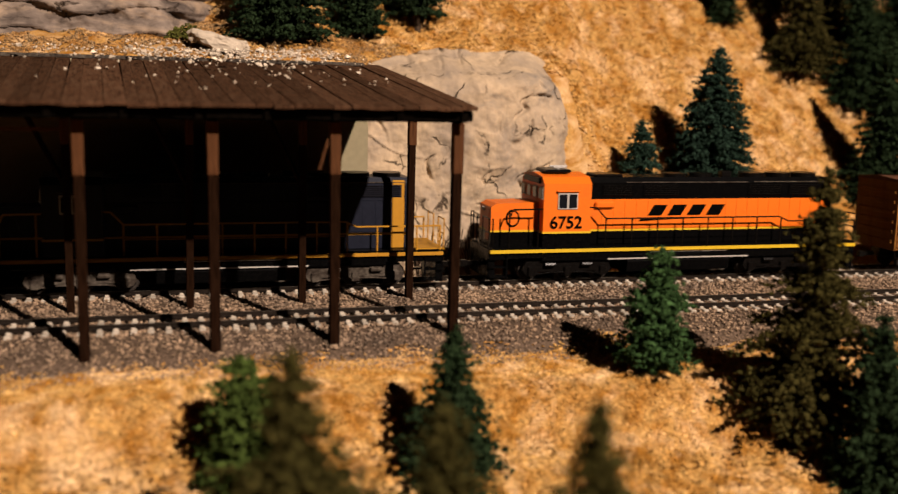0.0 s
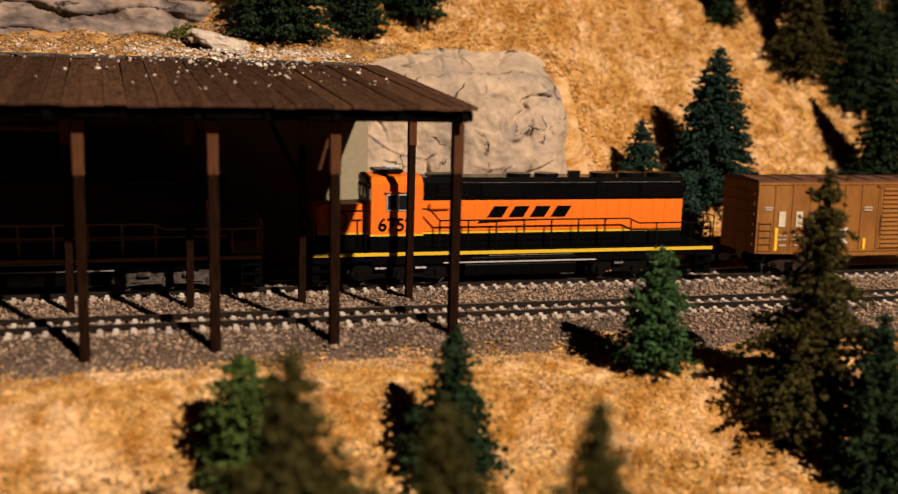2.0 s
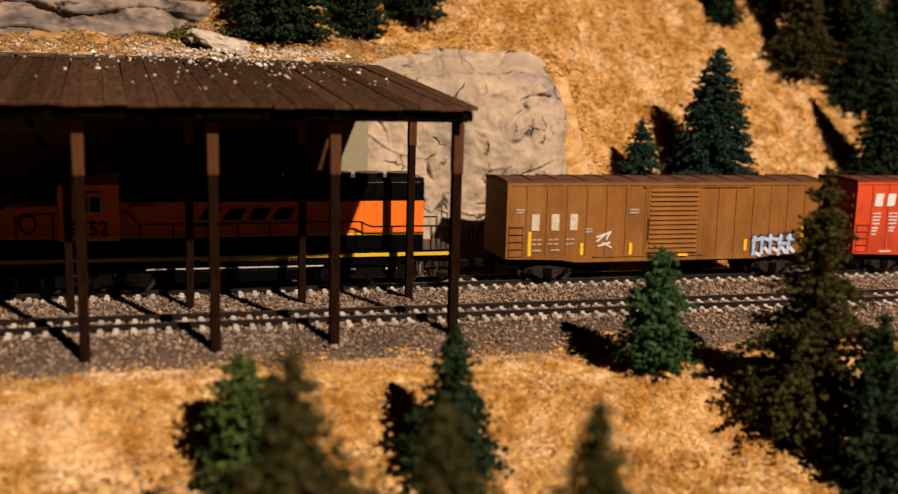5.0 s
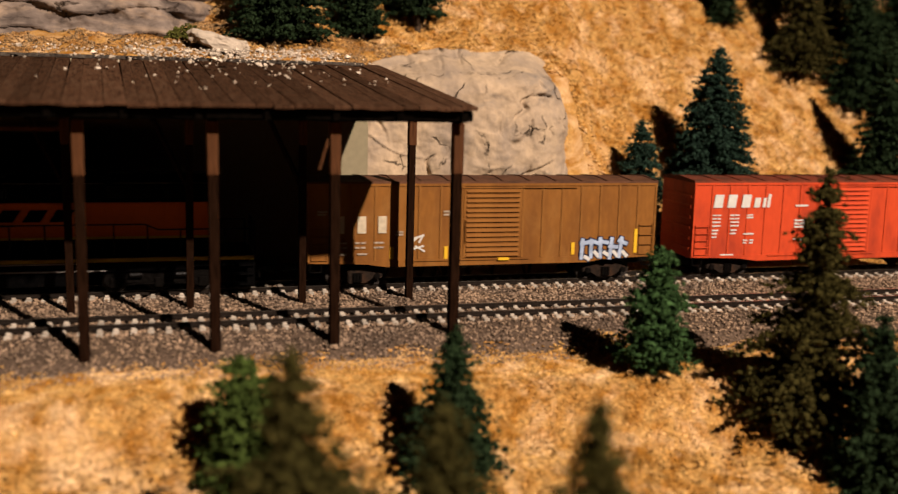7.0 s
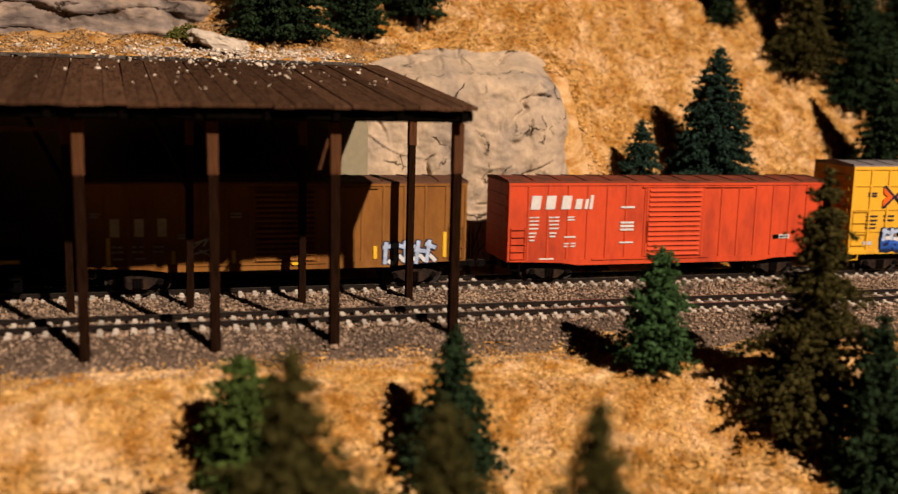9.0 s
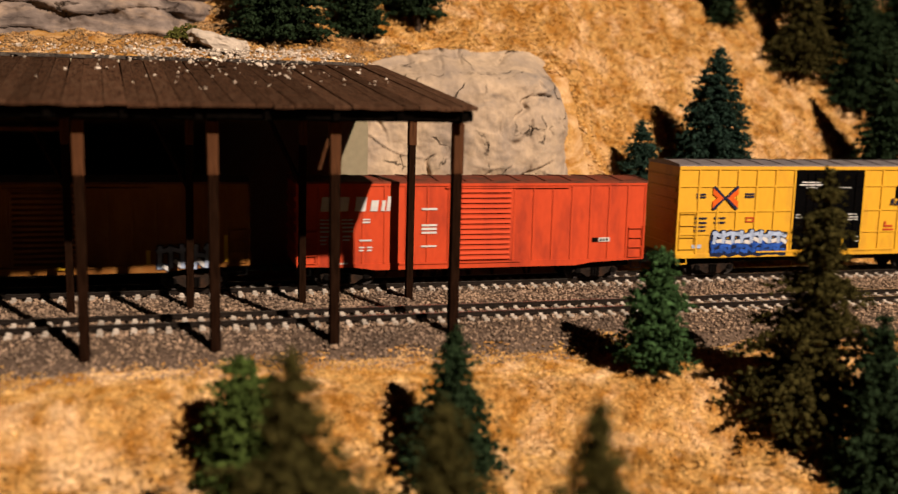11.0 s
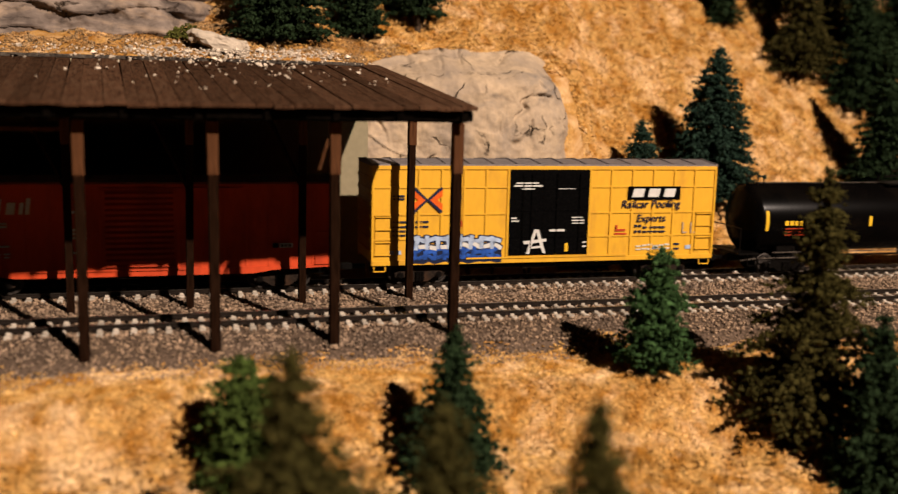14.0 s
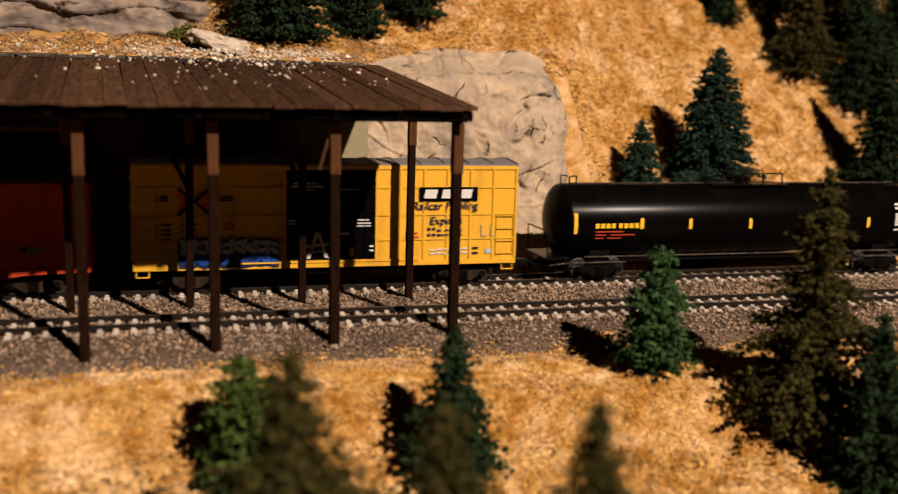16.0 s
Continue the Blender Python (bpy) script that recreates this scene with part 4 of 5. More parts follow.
def red_marks(car, L, X, z0, z1):
    # a row of plain slanted white blocks
    for s, w_, zb in ((0.6476, 0.0066, 0.0464), (0.6560, 0.0064, 0.0464), (0.6648, 0.0064, 0.0464), (0.6726, 0.0044, 0.0446), (0.6783, 0.0018, 0.0446), (0.6811, 0.0018, 0.0466)):
        if w_ > 0.003:
            block("emblem", car, X(s), w_, 0.0392, zb, "white", slant=0.0008)
        else:
            plate("emblem", car, X(s), X(s) + w_, 0.0392, zb, "white", slant=0.0008)
    rows = []
    for s, z, w_, h in ((0.6478, 0.0327, 0.0024, 0.0026), (0.6508, 0.0327, 0.0022, 0.0026), (0.6585, 0.0327, 0.0026, 0.0026), (0.6617, 0.0327, 0.0026, 0.0026),
                        (0.6478, 0.0287, 0.0050, 0.0028), (0.6590, 0.0287, 0.0052, 0.0028), (0.6478, 0.0262, 0.0040, 0.0008), (0.6478, 0.0244, 0.0032, 0.0008), (0.6592, 0.0262, 0.0040, 0.0008),
                        (0.6592, 0.0244, 0.0034, 0.0008), (0.6690, 0.0332, 0.0040, 0.0008), (0.6690, 0.0347, 0.0040, 0.0006), (0.6675, 0.0240, 0.0064, 0.0008), (0.6675, 0.0205, 0.0026, 0.0007), (0.6715, 0.0205, 0.0026, 0.0007),
                        (0.6675, 0.0190, 0.0022, 0.0007), (0.6715, 0.0190, 0.0024, 0.0007), (0.6480, 0.0225, 0.0028, 0.0007), (0.6995, 0.0395, 0.0080, 0.0010), (0.6995, 0.0312, 0.0080, 0.0010), (0.6995, 0.0292, 0.0080, 0.0012), (0.6995, 0.0274, 0.0080, 0.0010),
                        (0.6995, 0.0205, 0.0080, 0.0008), (0.6540, 0.0125, 0.0080, 0.0007)):
        rows.append((X(s), X(s) + w_, z, z + h))
    marks("data_panel", car, rows, "white")
    plate("data_panel", car, X(0.7935), X(0.7965), 0.0216, 0.0238, "soot")
    plate("data_panel", car, X(0.7970), X(0.8035), 0.0216, 0.0238, "white")
    marks("data_panel", car, [(X(0.7978) + k * 0.0018, X(0.7978) + k * 0.0018 + 0.0010, 0.0221, 0.0233) for k in range(3)], "soot", th=0.0008)


def oxide_car():
    ribbed_boxcar("oxide brown louvred-door boxcar with cream lettering and graffiti", 0.425, 0.6135, 0.0127, 0.0533, "oxide", "oxide_roof", (0.5044, 0.5373), (7, 7), oxide_marks)


def red_car():
    ribbed_boxcar("faded red louvred-door boxcar with white lettering", 0.636, 0.824, 0.0112, 0.0533, "red", "red_roof", (0.7138, 0.7491), (7, 7), red_marks)


def plug_door_boxcar():
    """High yellow boxcar with a wide black double door and a grid of ribs."""
    a, b, z0, z1 = 0.8428, 1.0343, 0.0126, 0.0622
    mid, L = (a + b) / 2, b - a
    X = lambda s: s - mid - 0.0018
    car = thing("boxcar", "golden yellow high boxcar with black doors and blue graffiti", "boxcar", "train")
    part("body", box(-L / 2, L / 2, -SIDE, SIDE, z0, z1, 0.0004), "yellow", car)
    roof_part(car, L, z1, "yellow_roof", 0.0022, 15)
    d0, d1 = X(0.9164), X(0.9620)
    post = None
    for s in (-1, 1):
        part("side_sill", box(-L / 2, L / 2, *sorted((s * (SIDE - 0.0005), s * (SIDE + 0.0007))), z0 - 0.0014, z0 + 0.0012, 0.0002), "yellow", car)
        part("top_chord", box(-L / 2, L / 2, *sorted((s * SIDE, s * (SIDE + 0.0007))), z1 - 0.0022, z1 - 0.0002, 0.0002), "yellow", car)
        for x0, x1 in ((-L / 2 + 0.0005, d0), (d1, L / 2 - 0.0005)):
            for k in range(7):
                m = Matrix.Translation((x0 + (x1 - x0) * k / 6, s * SIDE, 0))
                if post is None:
                    post = part("side_post", box(-0.0006, 0.0006, -0.0007, 0.0007, z0 + 0.001, z1 - 0.002, 0.00015), "yellow", car)
                    post.matrix_basis = m
                else:
                    share(post, "side_post", m, car)
            for z in (0.0510, 0.0372, 0.0246):
                part("side_rail", box(x0, x1, *sorted((s * (SIDE - 0.0003), s * (SIDE + 0.0006))), z - 0.0004, z + 0.0004), "yellow", car)
    dm = (d0 + d1) / 2 - 0.004
    part("door_frame", box(d0, d1, -SIDE - 0.0003, -SIDE + 0.0002, z0 + 0.0024, z1 - 0.0024), "black", car)
    for x0, x1 in ((d0, dm), (dm, d1)):
        dr = part("door", box(x0 + 0.0004, x1 - 0.0003, -SIDE - 0.0006, -SIDE + 0.0002, z0 + 0.0028, z1 - 0.0027, 0.0002), "black", car, "black plug door")
        for z in (0.0505, 0.0390, 0.0250):
            part("door_rib", box(x0 + 0.001, x1 - 0.001, -SIDE - 0.0010, -SIDE - 0.0004, z - 0.0004, z + 0.0004), "black", dr)
        part("lock_rod", rods([[(x0 + 0.008, -SIDE - 0.0012, z0 + 0.004), (x0 + 0.008, -SIDE - 0.0012, z1 - 0.004)]], 0.0003, 5), "black", dr)
        part("lock_rod", rods([[(x1 - 0.006, -SIDE - 0.0012, z0 + 0.004), (x1 - 0.006, -SIDE - 0.0012, z1 - 0.004)]], 0.0003, 5), "black", dr)
    part("door_track", box(d0 - 0.022, d1 + 0.022, -SIDE - 0.0013, -SIDE, z0 + 0.0012, z0 + 0.0020), "yellow", car)
    ladder(car, -L / 2 + 0.0018, -L / 2 + 0.0110, z0 + 0.004, z0 + 0.0235, 4, "yellow")
    ladder(car, L / 2 - 0.0110, L / 2 - 0.0018, z0 + 0.004, z0 + 0.0235, 4, "yellow")
    for s in (-1, 1):
        for k in range(7):
            part("end_rib", box(*sorted((s * L / 2, s * (L / 2 + 0.0009))), -0.0165, 0.0165, z0 + 0.004 + k * 0.0062, z0 + 0.0066 + k * 0.0062, 0.0003), "yellow", car)
    stirrup(car, -L / 2 + 0.0015, 0.0058, z0, z0 - 0.0045, "yellow")
    stirrup(car, L / 2 - 0.0073, 0.0058, z0, z0 - 0.0045, "yellow")
    underframe(car, L, z0 - 0.001, 0.0265)
    # emblem: orange field crossed by two navy arrows
    x, z, e = X(0.8655), 0.0446, 0.0011
    for sx in (-1, 1):
        blob("emblem", car, [(x + 0.0078 + sx * 0.0008, z), (x + 0.0078 + sx * 0.0078, z + 0.0060), (x + 0.0078 + sx * 0.0078, z + 0.0020), (x + 0.0078 + sx * 0.0050, z), (x + 0.0078 + sx * 0.0078, z - 0.0020), (x + 0.0078 + sx * 0.0078, z - 0.0060)], "orange_mark", SIDE + 0.0008, SIDE)
        for sz in (-1, 1):
            blob("emblem", car, [(x + 0.0078 - sx * 0.0004, z), (x + 0.0078 + sx * 0.0012, z), (x + 0.0078 + sx * 0.0080, z + sz * 0.0058), (x + 0.0078 + sx * 0.0068, z + sz * 0.0068)], "navy", SIDE + 0.0010, SIDE)
    marks("data_panel", car, [(X(s), X(s) + w_, zz, zz + h) for s, w_, zz, h in ((0.8555, 0.0058, 0.0462, 0.0009), (0.8555, 0.0058, 0.0447, 0.0009), (0.8855, 0.0058, 0.0462, 0.0009), (0.8855, 0.0058, 0.0447, 0.0009),
                                                                              (0.8552, 0.0035, 0.0305, 0.0034), (0.8592, 0.0035, 0.0305, 0.0034), (0.8672, 0.0032, 0.0305, 0.0034), (0.8710, 0.0030, 0.0305, 0.0034),
                                                                              (0.8552, 0.0035, 0.0262, 0.0030), (0.8592, 0.0030, 0.0262, 0.0030), (0.9990, 0.0040, 0.0170, 0.0010))], "navy")
    marks("data_panel", car, [(X(s), X(s) + w_, zz, zz + h) for s, w_, zz, h in ((0.8870, 0.0046, 0.0310, 0.0006), (0.8870, 0.0046, 0.0332, 0.0006), (0.8868, 0.0006, 0.0310, 0.0028), (0.8912, 0.0006, 0.0310, 0.0028), (0.9770, 0.0070, 0.0252, 0.0009), (0.9772, 0.0060, 0.0272, 0.0010), (0.9775, 0.0012, 0.0286, 0.0018))], "red_mark")
    plate("data_panel", car, X(0.8545), X(0.8600), 0.0168, 0.0188, "tag_blue")
    plate("data_panel", car, X(1.0195), X(1.0235), 0.0168, 0.0188, "tag_blue")
    marks("data_panel", car, [(X(1.0125), X(1.0157), 0.0165, 0.0200)], "navy")
    marks("data_panel", car, [(X(1.0120) + k * 0.0050, X(1.0120) + k * 0.0050 + 0.0030, 0.0255, 0.0262) for k in (1, 2)] + [(X(1.0120) + k * 0.0050, X(1.0120) + k * 0.0050 + 0.0006, 0.0255, 0.0315) for k in (1, 2)], "grey_letter")
    marks("data_panel", car, [(X(0.9900) + k * 0.0034, X(0.9900) + k * 0.0034 + 0.0029, 0.0166 + 0.0003 * (k % 2), 0.0190 + 0.0004 * (k % 3)) for k in range(6)], "white")
    # white lettering bars and tag on the black door
    y = SIDE + 0.0005
    marks("data_panel", car, [(X(0.9205), X(0.9325), 0.0528, 0.0535), (X(0.9192), X(0.9348), 0.0513, 0.0521), (X(0.9235), X(0.9305), 0.0498, 0.0505), (X(0.9430), X(0.9530), 0.0500, 0.0503),
                              (X(0.9182), X(0.9212), 0.0345, 0.0352), (X(0.9182), X(0.9224), 0.0330, 0.0336), (X(0.9520), X(0.9580), 0.0346, 0.0352), (X(0.9520), X(0.9590), 0.0330, 0.0336), (X(0.9520), X(0.9588), 0.0316, 0.0321),
                              (X(0.9395), X(0.9480), 0.0276, 0.0287), (X(0.9585), X(0.9605), 0.0190, 0.0220)], "white", y, 0.0007)
    for pts in ([(0, 0), (0.0018, 0), (0.0058, 0.0128), (0.0044, 0.0132)], [(0.0092, 0.0006), (0.0110, 0.0), (0.0068, 0.0130), (0.0052, 0.0124)], [(-0.0012, 0.0052), (0.0112, 0.0066), (0.0110, 0.0080), (-0.0016, 0.0068)], [(0.0010, 0.0026), (0.0095, 0.0034), (0.0094, 0.0044), (0.0012, 0.0036)]):
        blob("graffiti", car, [(X(0.9268) + u_, 0.0158 + v_) for u_, v_ in pts], "white", y + 0.0007, y)
    plate("reflector", car, X(0.9485), X(0.9502), 0.0168, 0.0212, "amber", y, 0.0006)
    # black panel with three white shapes, and the slogan
    plate("emblem", car, X(0.9838), X(1.0146), 0.0440, 0.0512, "black", th=0.0008)
    for s in (0.9856, 0.9948, 1.0040):
        block("emblem", car, X(s), 0.0078, 0.0455, 0.0500, "white", th=0.0010, slant=0.0010)
    lettering("Railcar Pooling", car, X(0.9800), 0.0398, 0.0058, "navy", SIDE + 0.0008, 0.15)
    lettering("Experts", car, X(0.9893), 0.0322, 0.0056, "navy", SIDE + 0.0008, 0.15)
    marks("emblem", car, [(X(0.9885) + d, X(0.9885) + d + w_, 0.0262, 0.0262 + h) for d, w_, h in ((0.0, 0.0016, 0.0042), (0.0025, 0.0016, 0.0042), (0.0050, 0.0022, 0.0032), (0.0078, 0.0008, 0.0008), (0.0092, 0.0020, 0.0032), (0.0118, 0.0020, 0.0032), (0.0145, 0.0036, 0.0032))], "navy", th=0.0008)
    # blue and white graffiti: a deep blue field, paler shapes over it, dark drips
    x0, g = X(0.8655), random.Random(9)
    low = [(x0 + 0.0480 * k / 16, 0.0124 + g.uniform(-0.0010, 0.0006)) for k in range(17)]
    up = [(x0 + 0.0480 * k / 16, 0.0212 + g.uniform(-0.0014, 0.0016) + (0.0030 if k in (0, 1, 15) else 0.0)) for k in range(16, -1, -1)]
    blob("graffiti", car, low + up, "navy", SIDE + 0.00078, SIDE)
    spray(car, 15, x0 + 0.0008, 0.0140, 0.0462, 0.0062, 9, "navy", "spray_blue", "spray_blue", SIDE + 0.0002)
    spray(car, 14, x0 + 0.0008, 0.0194, 0.0462, 0.0064, 8, "navy", "tag_blue", "white", SIDE + 0.0004)
    CARS.append((car, mid))
    return car


def tank_car():
    a, b = 1.0545, 1.2930
    mid, L = (a + b) / 2, b - a
    X = lambda s: s - mid
    car = thing("tank_car", "long satin black tank car with yellow reflectors", "tank car", "train")
    R, zc = 0.0199, 0.0312
    x0, x1 = -L / 2 + 0.004, L / 2 - 0.004
    prof = []
    for k in range(9):
        t = k / 8 * math.pi / 2
        prof.append((x0 + 0.0075 * (1 - math.sin(t)), R * math.cos(t) if k < 8 else 0.0))
    prof = prof[::-1]
    prof2 = [(-x, r) for x, r in prof[::-1]]
    bm = bmesh.new()
    n = 48
    rings = []
    for x, r in prof + prof2:
        rings.append([bm.verts.new((x, r * math.cos(6.28318 * i / n), zc + r * math.sin(6.28318 * i / n))) for i in range(n)] if r > 1e-6 else [bm.verts.new((x, 0, zc))])
    for p, q in zip(rings[:-1], rings[1:]):
        for i in range(n):
            j = (i + 1) % n
            if len(p) == 1:
                bm.faces.new((p[0], q[i], q[j]))
            elif len(q) == 1:
                bm.faces.new((p[i], p[j], q[0]))
            else:
                bm.faces.new((p[i], p[j], q[j], q[i]))
    bmesh.ops.recalc_face_normals(bm, faces=bm.faces)
    part("tank", bm, "tank", car, "glossy black cylindrical tank with domed ends", True)
    for s in (-1, 1):
        xb = s * (L / 2 - 0.030)
        part("saddle", box(xb - 0.006, xb + 0.006, -0.013, 0.013, 0.0090, 0.0185, 0.0004), "soot", car)
        part("stub_sill", box(*sorted((s * (L / 2 - 0.048), s * (L / 2 + 0.002))), -0.004, 0.004, 0.0068, 0.0118, 0.0003), "soot", car)
        part("end_platform", box(*sorted((s * (L / 2 - 0.012), s * (L / 2 + 0.002))), -0.0160, 0.0160, 0.0118, 0.0128, 0.0002), "soot", car)
        part("end_rail", rods([[(s * (L / 2 + 0.001), y_, 0.0128), (s * (L / 2 + 0.001), y_, 0.0270)] for y_ in (-0.0155, 0.0155)] + [[(s * (L / 2 + 0.001), -0.0155, 0.0270), (s * (L / 2 + 0.001), 0.0155, 0.0270)]], 0.0004, 5), "soot", car)
        part("brake_reservoir", rods([[(s * (L / 2 - 0.010), -0.010, 0.0100), (s * (L / 2 - 0.010), 0.004, 0.0100)]], 0.0022, 10), "soot", car)
        part("piping", rods([[(s * (L / 2 - 0.045), -0.0145, 0.0095), (s * (L / 2 - 0.012), -0.0145, 0.0095), (s * (L / 2 - 0.002), -0.0120, 0.0080)]], 0.0005, 5), "truck_grey", car)
        stirrup(car, s * (L / 2 - 0.006) - 0.0028, 0.0056, 0.0118, 0.0062, "soot")
        freight_truck(car, s * (L / 2 - 0.0305), "soot")
        coupler(car, s * (L / 2 + 0.001), s)
    part("side_rail", rods([[(-L / 2 + 0.02, -0.0150, 0.0128), (L / 2 - 0.02, -0.0150, 0.0128)]], 0.0004, 5), "truck_grey", car)
    part("running_pipe", rods([[(-L / 2 + 0.04, -0.008, 0.0095), (L / 2 - 0.04, -0.008, 0.0095)]], 0.0006, 5), "soot", car)
    part("outlet_valve", rods([[(0, 0, 0.0135), (0, 0, 0.0075)]], 0.0028, 10), "soot", car)
    # dome fittings and railings on top
    top = zc + R
    part("manway", rods([[(0.002, 0, top - 0.0008), (0.002, 0, top + 0.0042)]], 0.0050, 16), "soot", car)
    part("walkway", box(-0.022, 0.026, -0.0110, 0.0110, top - 0.0006, top + 0.0002), "soot", car)
    part("safety_railing", rods([[(x, y_, top - 0.0008), (x, y_, top + 0.0062)] for x in (-0.004, 0.010, 0.022) for y_ in (-0.0100, 0.0100)] + [[(-0.004, y_, top + 0.0062), (0.022, y_, top + 0.0062)] for y_ in (-0.0100, 0.0100)], 0.0004, 5), "soot", car)
    part("loading_arm", rods([[(-0.020, -0.004, top + 0.004), (-0.004, -0.004, top + 0.0045)], [(-0.018, 0.004, top), (-0.018, 0.004, top + 0.004)]], 0.0006, 5), "soot", car)
    part("lifting_lug", rods([[(x0 + 0.010, -0.005, top - 0.003), (x0 + 0.010, -0.005, top + 0.004), (x0 + 0.014, -0.005, top + 0.0045), (x0 + 0.014, -0.005, top - 0.003)], [(x0 + 0.009, 0.005, top - 0.003), (x0 + 0.009, 0.005, top + 0.004), (x0 + 0.013, 0.005, top + 0.0035)]], 0.0004, 5), "soot", car)
    part("top_seam", box(x0 + 0.012, -x0 - 0.012, -0.0010, 0.0010, top - 0.0004, top + 0.0003), "truck_grey", car)
    # marks that follow the round side
    def curved(name, s, z, w_, h, mat):
        bm_ = bmesh.new()
        k = 5
        cols = []
        for i in range(k + 1):
            zz = z - h / 2 + h * i / k
            y_ = -math.sqrt(max(1e-9, (R + 0.0003) ** 2 - (zz - zc) ** 2))
            cols.append([bm_.verts.new((X(s) + d, y_, zz)) for d in (0, w_)])
        for p, q in zip(cols[:-1], cols[1:]):
            bm_.faces.new((p[0], p[1], q[1], q[0]))
        r_ = bmesh.ops.solidify(bm_, geom=bm_.faces[:], thickness=0.0003)
        part(name, bm_, mat, car)
    for i, s in enumerate((1.0663, 1.1045, 1.1335, 1.1705, 1.2470)):
        curved("reflector", s, 0.0316 - 0.0004 * i, 0.0020, 0.0112 if i == 0 else 0.0058, "amber")
    for k in range(9):
        curved("reporting_mark", 1.0785 + 0.0031 * k + (0.001 if k > 3 else 0), 0.0302, 0.0023, 0.0026, "amber")
    for s, z, w_ in ((1.0790, 0.0270, 0.016), (1.0790, 0.0252, 0.0062), (1.0875, 0.0252, 0.0090), (1.0790, 0.0234, 0.0050), (1.0860, 0.0234, 0.0080), (1.0960, 0.0252, 0.0060)):
        curved("data_panel", s, z, w_, 0.0007, "red_mark")
    for k, z in enumerate((0.0402, 0.0380, 0.0345, 0.0330, 0.0315, 0.0300, 0.0285, 0.0255)):
        curved("data_panel", 1.2660, z, 0.0085 if k != 7 else 0.0050, 0.0011, "white")
    CARS.append((car, mid))
    return car


def loco_truck(loco, x, mat="soot"):
    tr = part("truck", box(-0.020, 0.020, -0.0085, 0.0085, 0.0045, 0.0085, 0.0004), mat, loco, "three-axle locomotive truck")
    tr.location.x = x
    out = [(-0.0255, 0.0062), (-0.0235, 0.0036), (-0.0185, 0.0036), (-0.0160, 0.0052), (-0.0035, 0.0052), (-0.0030, 0.0036), (0.0030, 0.0036), (0.0035, 0.0052), (0.0160, 0.0052), (0.0185, 0.0036), (0.0235, 0.0036), (0.0255, 0.0062), (0.0235, 0.0108), (-0.0235, 0.0108)]
    for s in (-1, 1):
        part("side_frame", prism(out, s * 0.0126, s * 0.0144), mat, tr)
        for k in (-1, 0, 1):
            part("axle_box", box(k * 0.0205 - 0.0019, k * 0.0205 + 0.0019, *sorted((s * 0.0140, s * 0.0158)), 0.0030, 0.0078, 0.0004), mat, tr)
        for k in (-1, 1):
            part("brake_cylinder", rods([[(k * 0.0105 - 0.0028, s * 0.0158, 0.0092), (k * 0.0105 + 0.0028, s * 0.0158, 0.0092)]], 0.0013, 8), mat, tr)
        part("brake_rigging", rods([[(-0.022, s * 0.0152, 0.0036), (-0.010, s * 0.0152, 0.0048), (0.010, s * 0.0152, 0.0048), (0.022, s * 0.0152, 0.0036)]], 0.0004, 5), mat, tr)
    for k in (-1, 0, 1):
        wheelset(tr, k * 0.0205, 0.0057)
    return tr


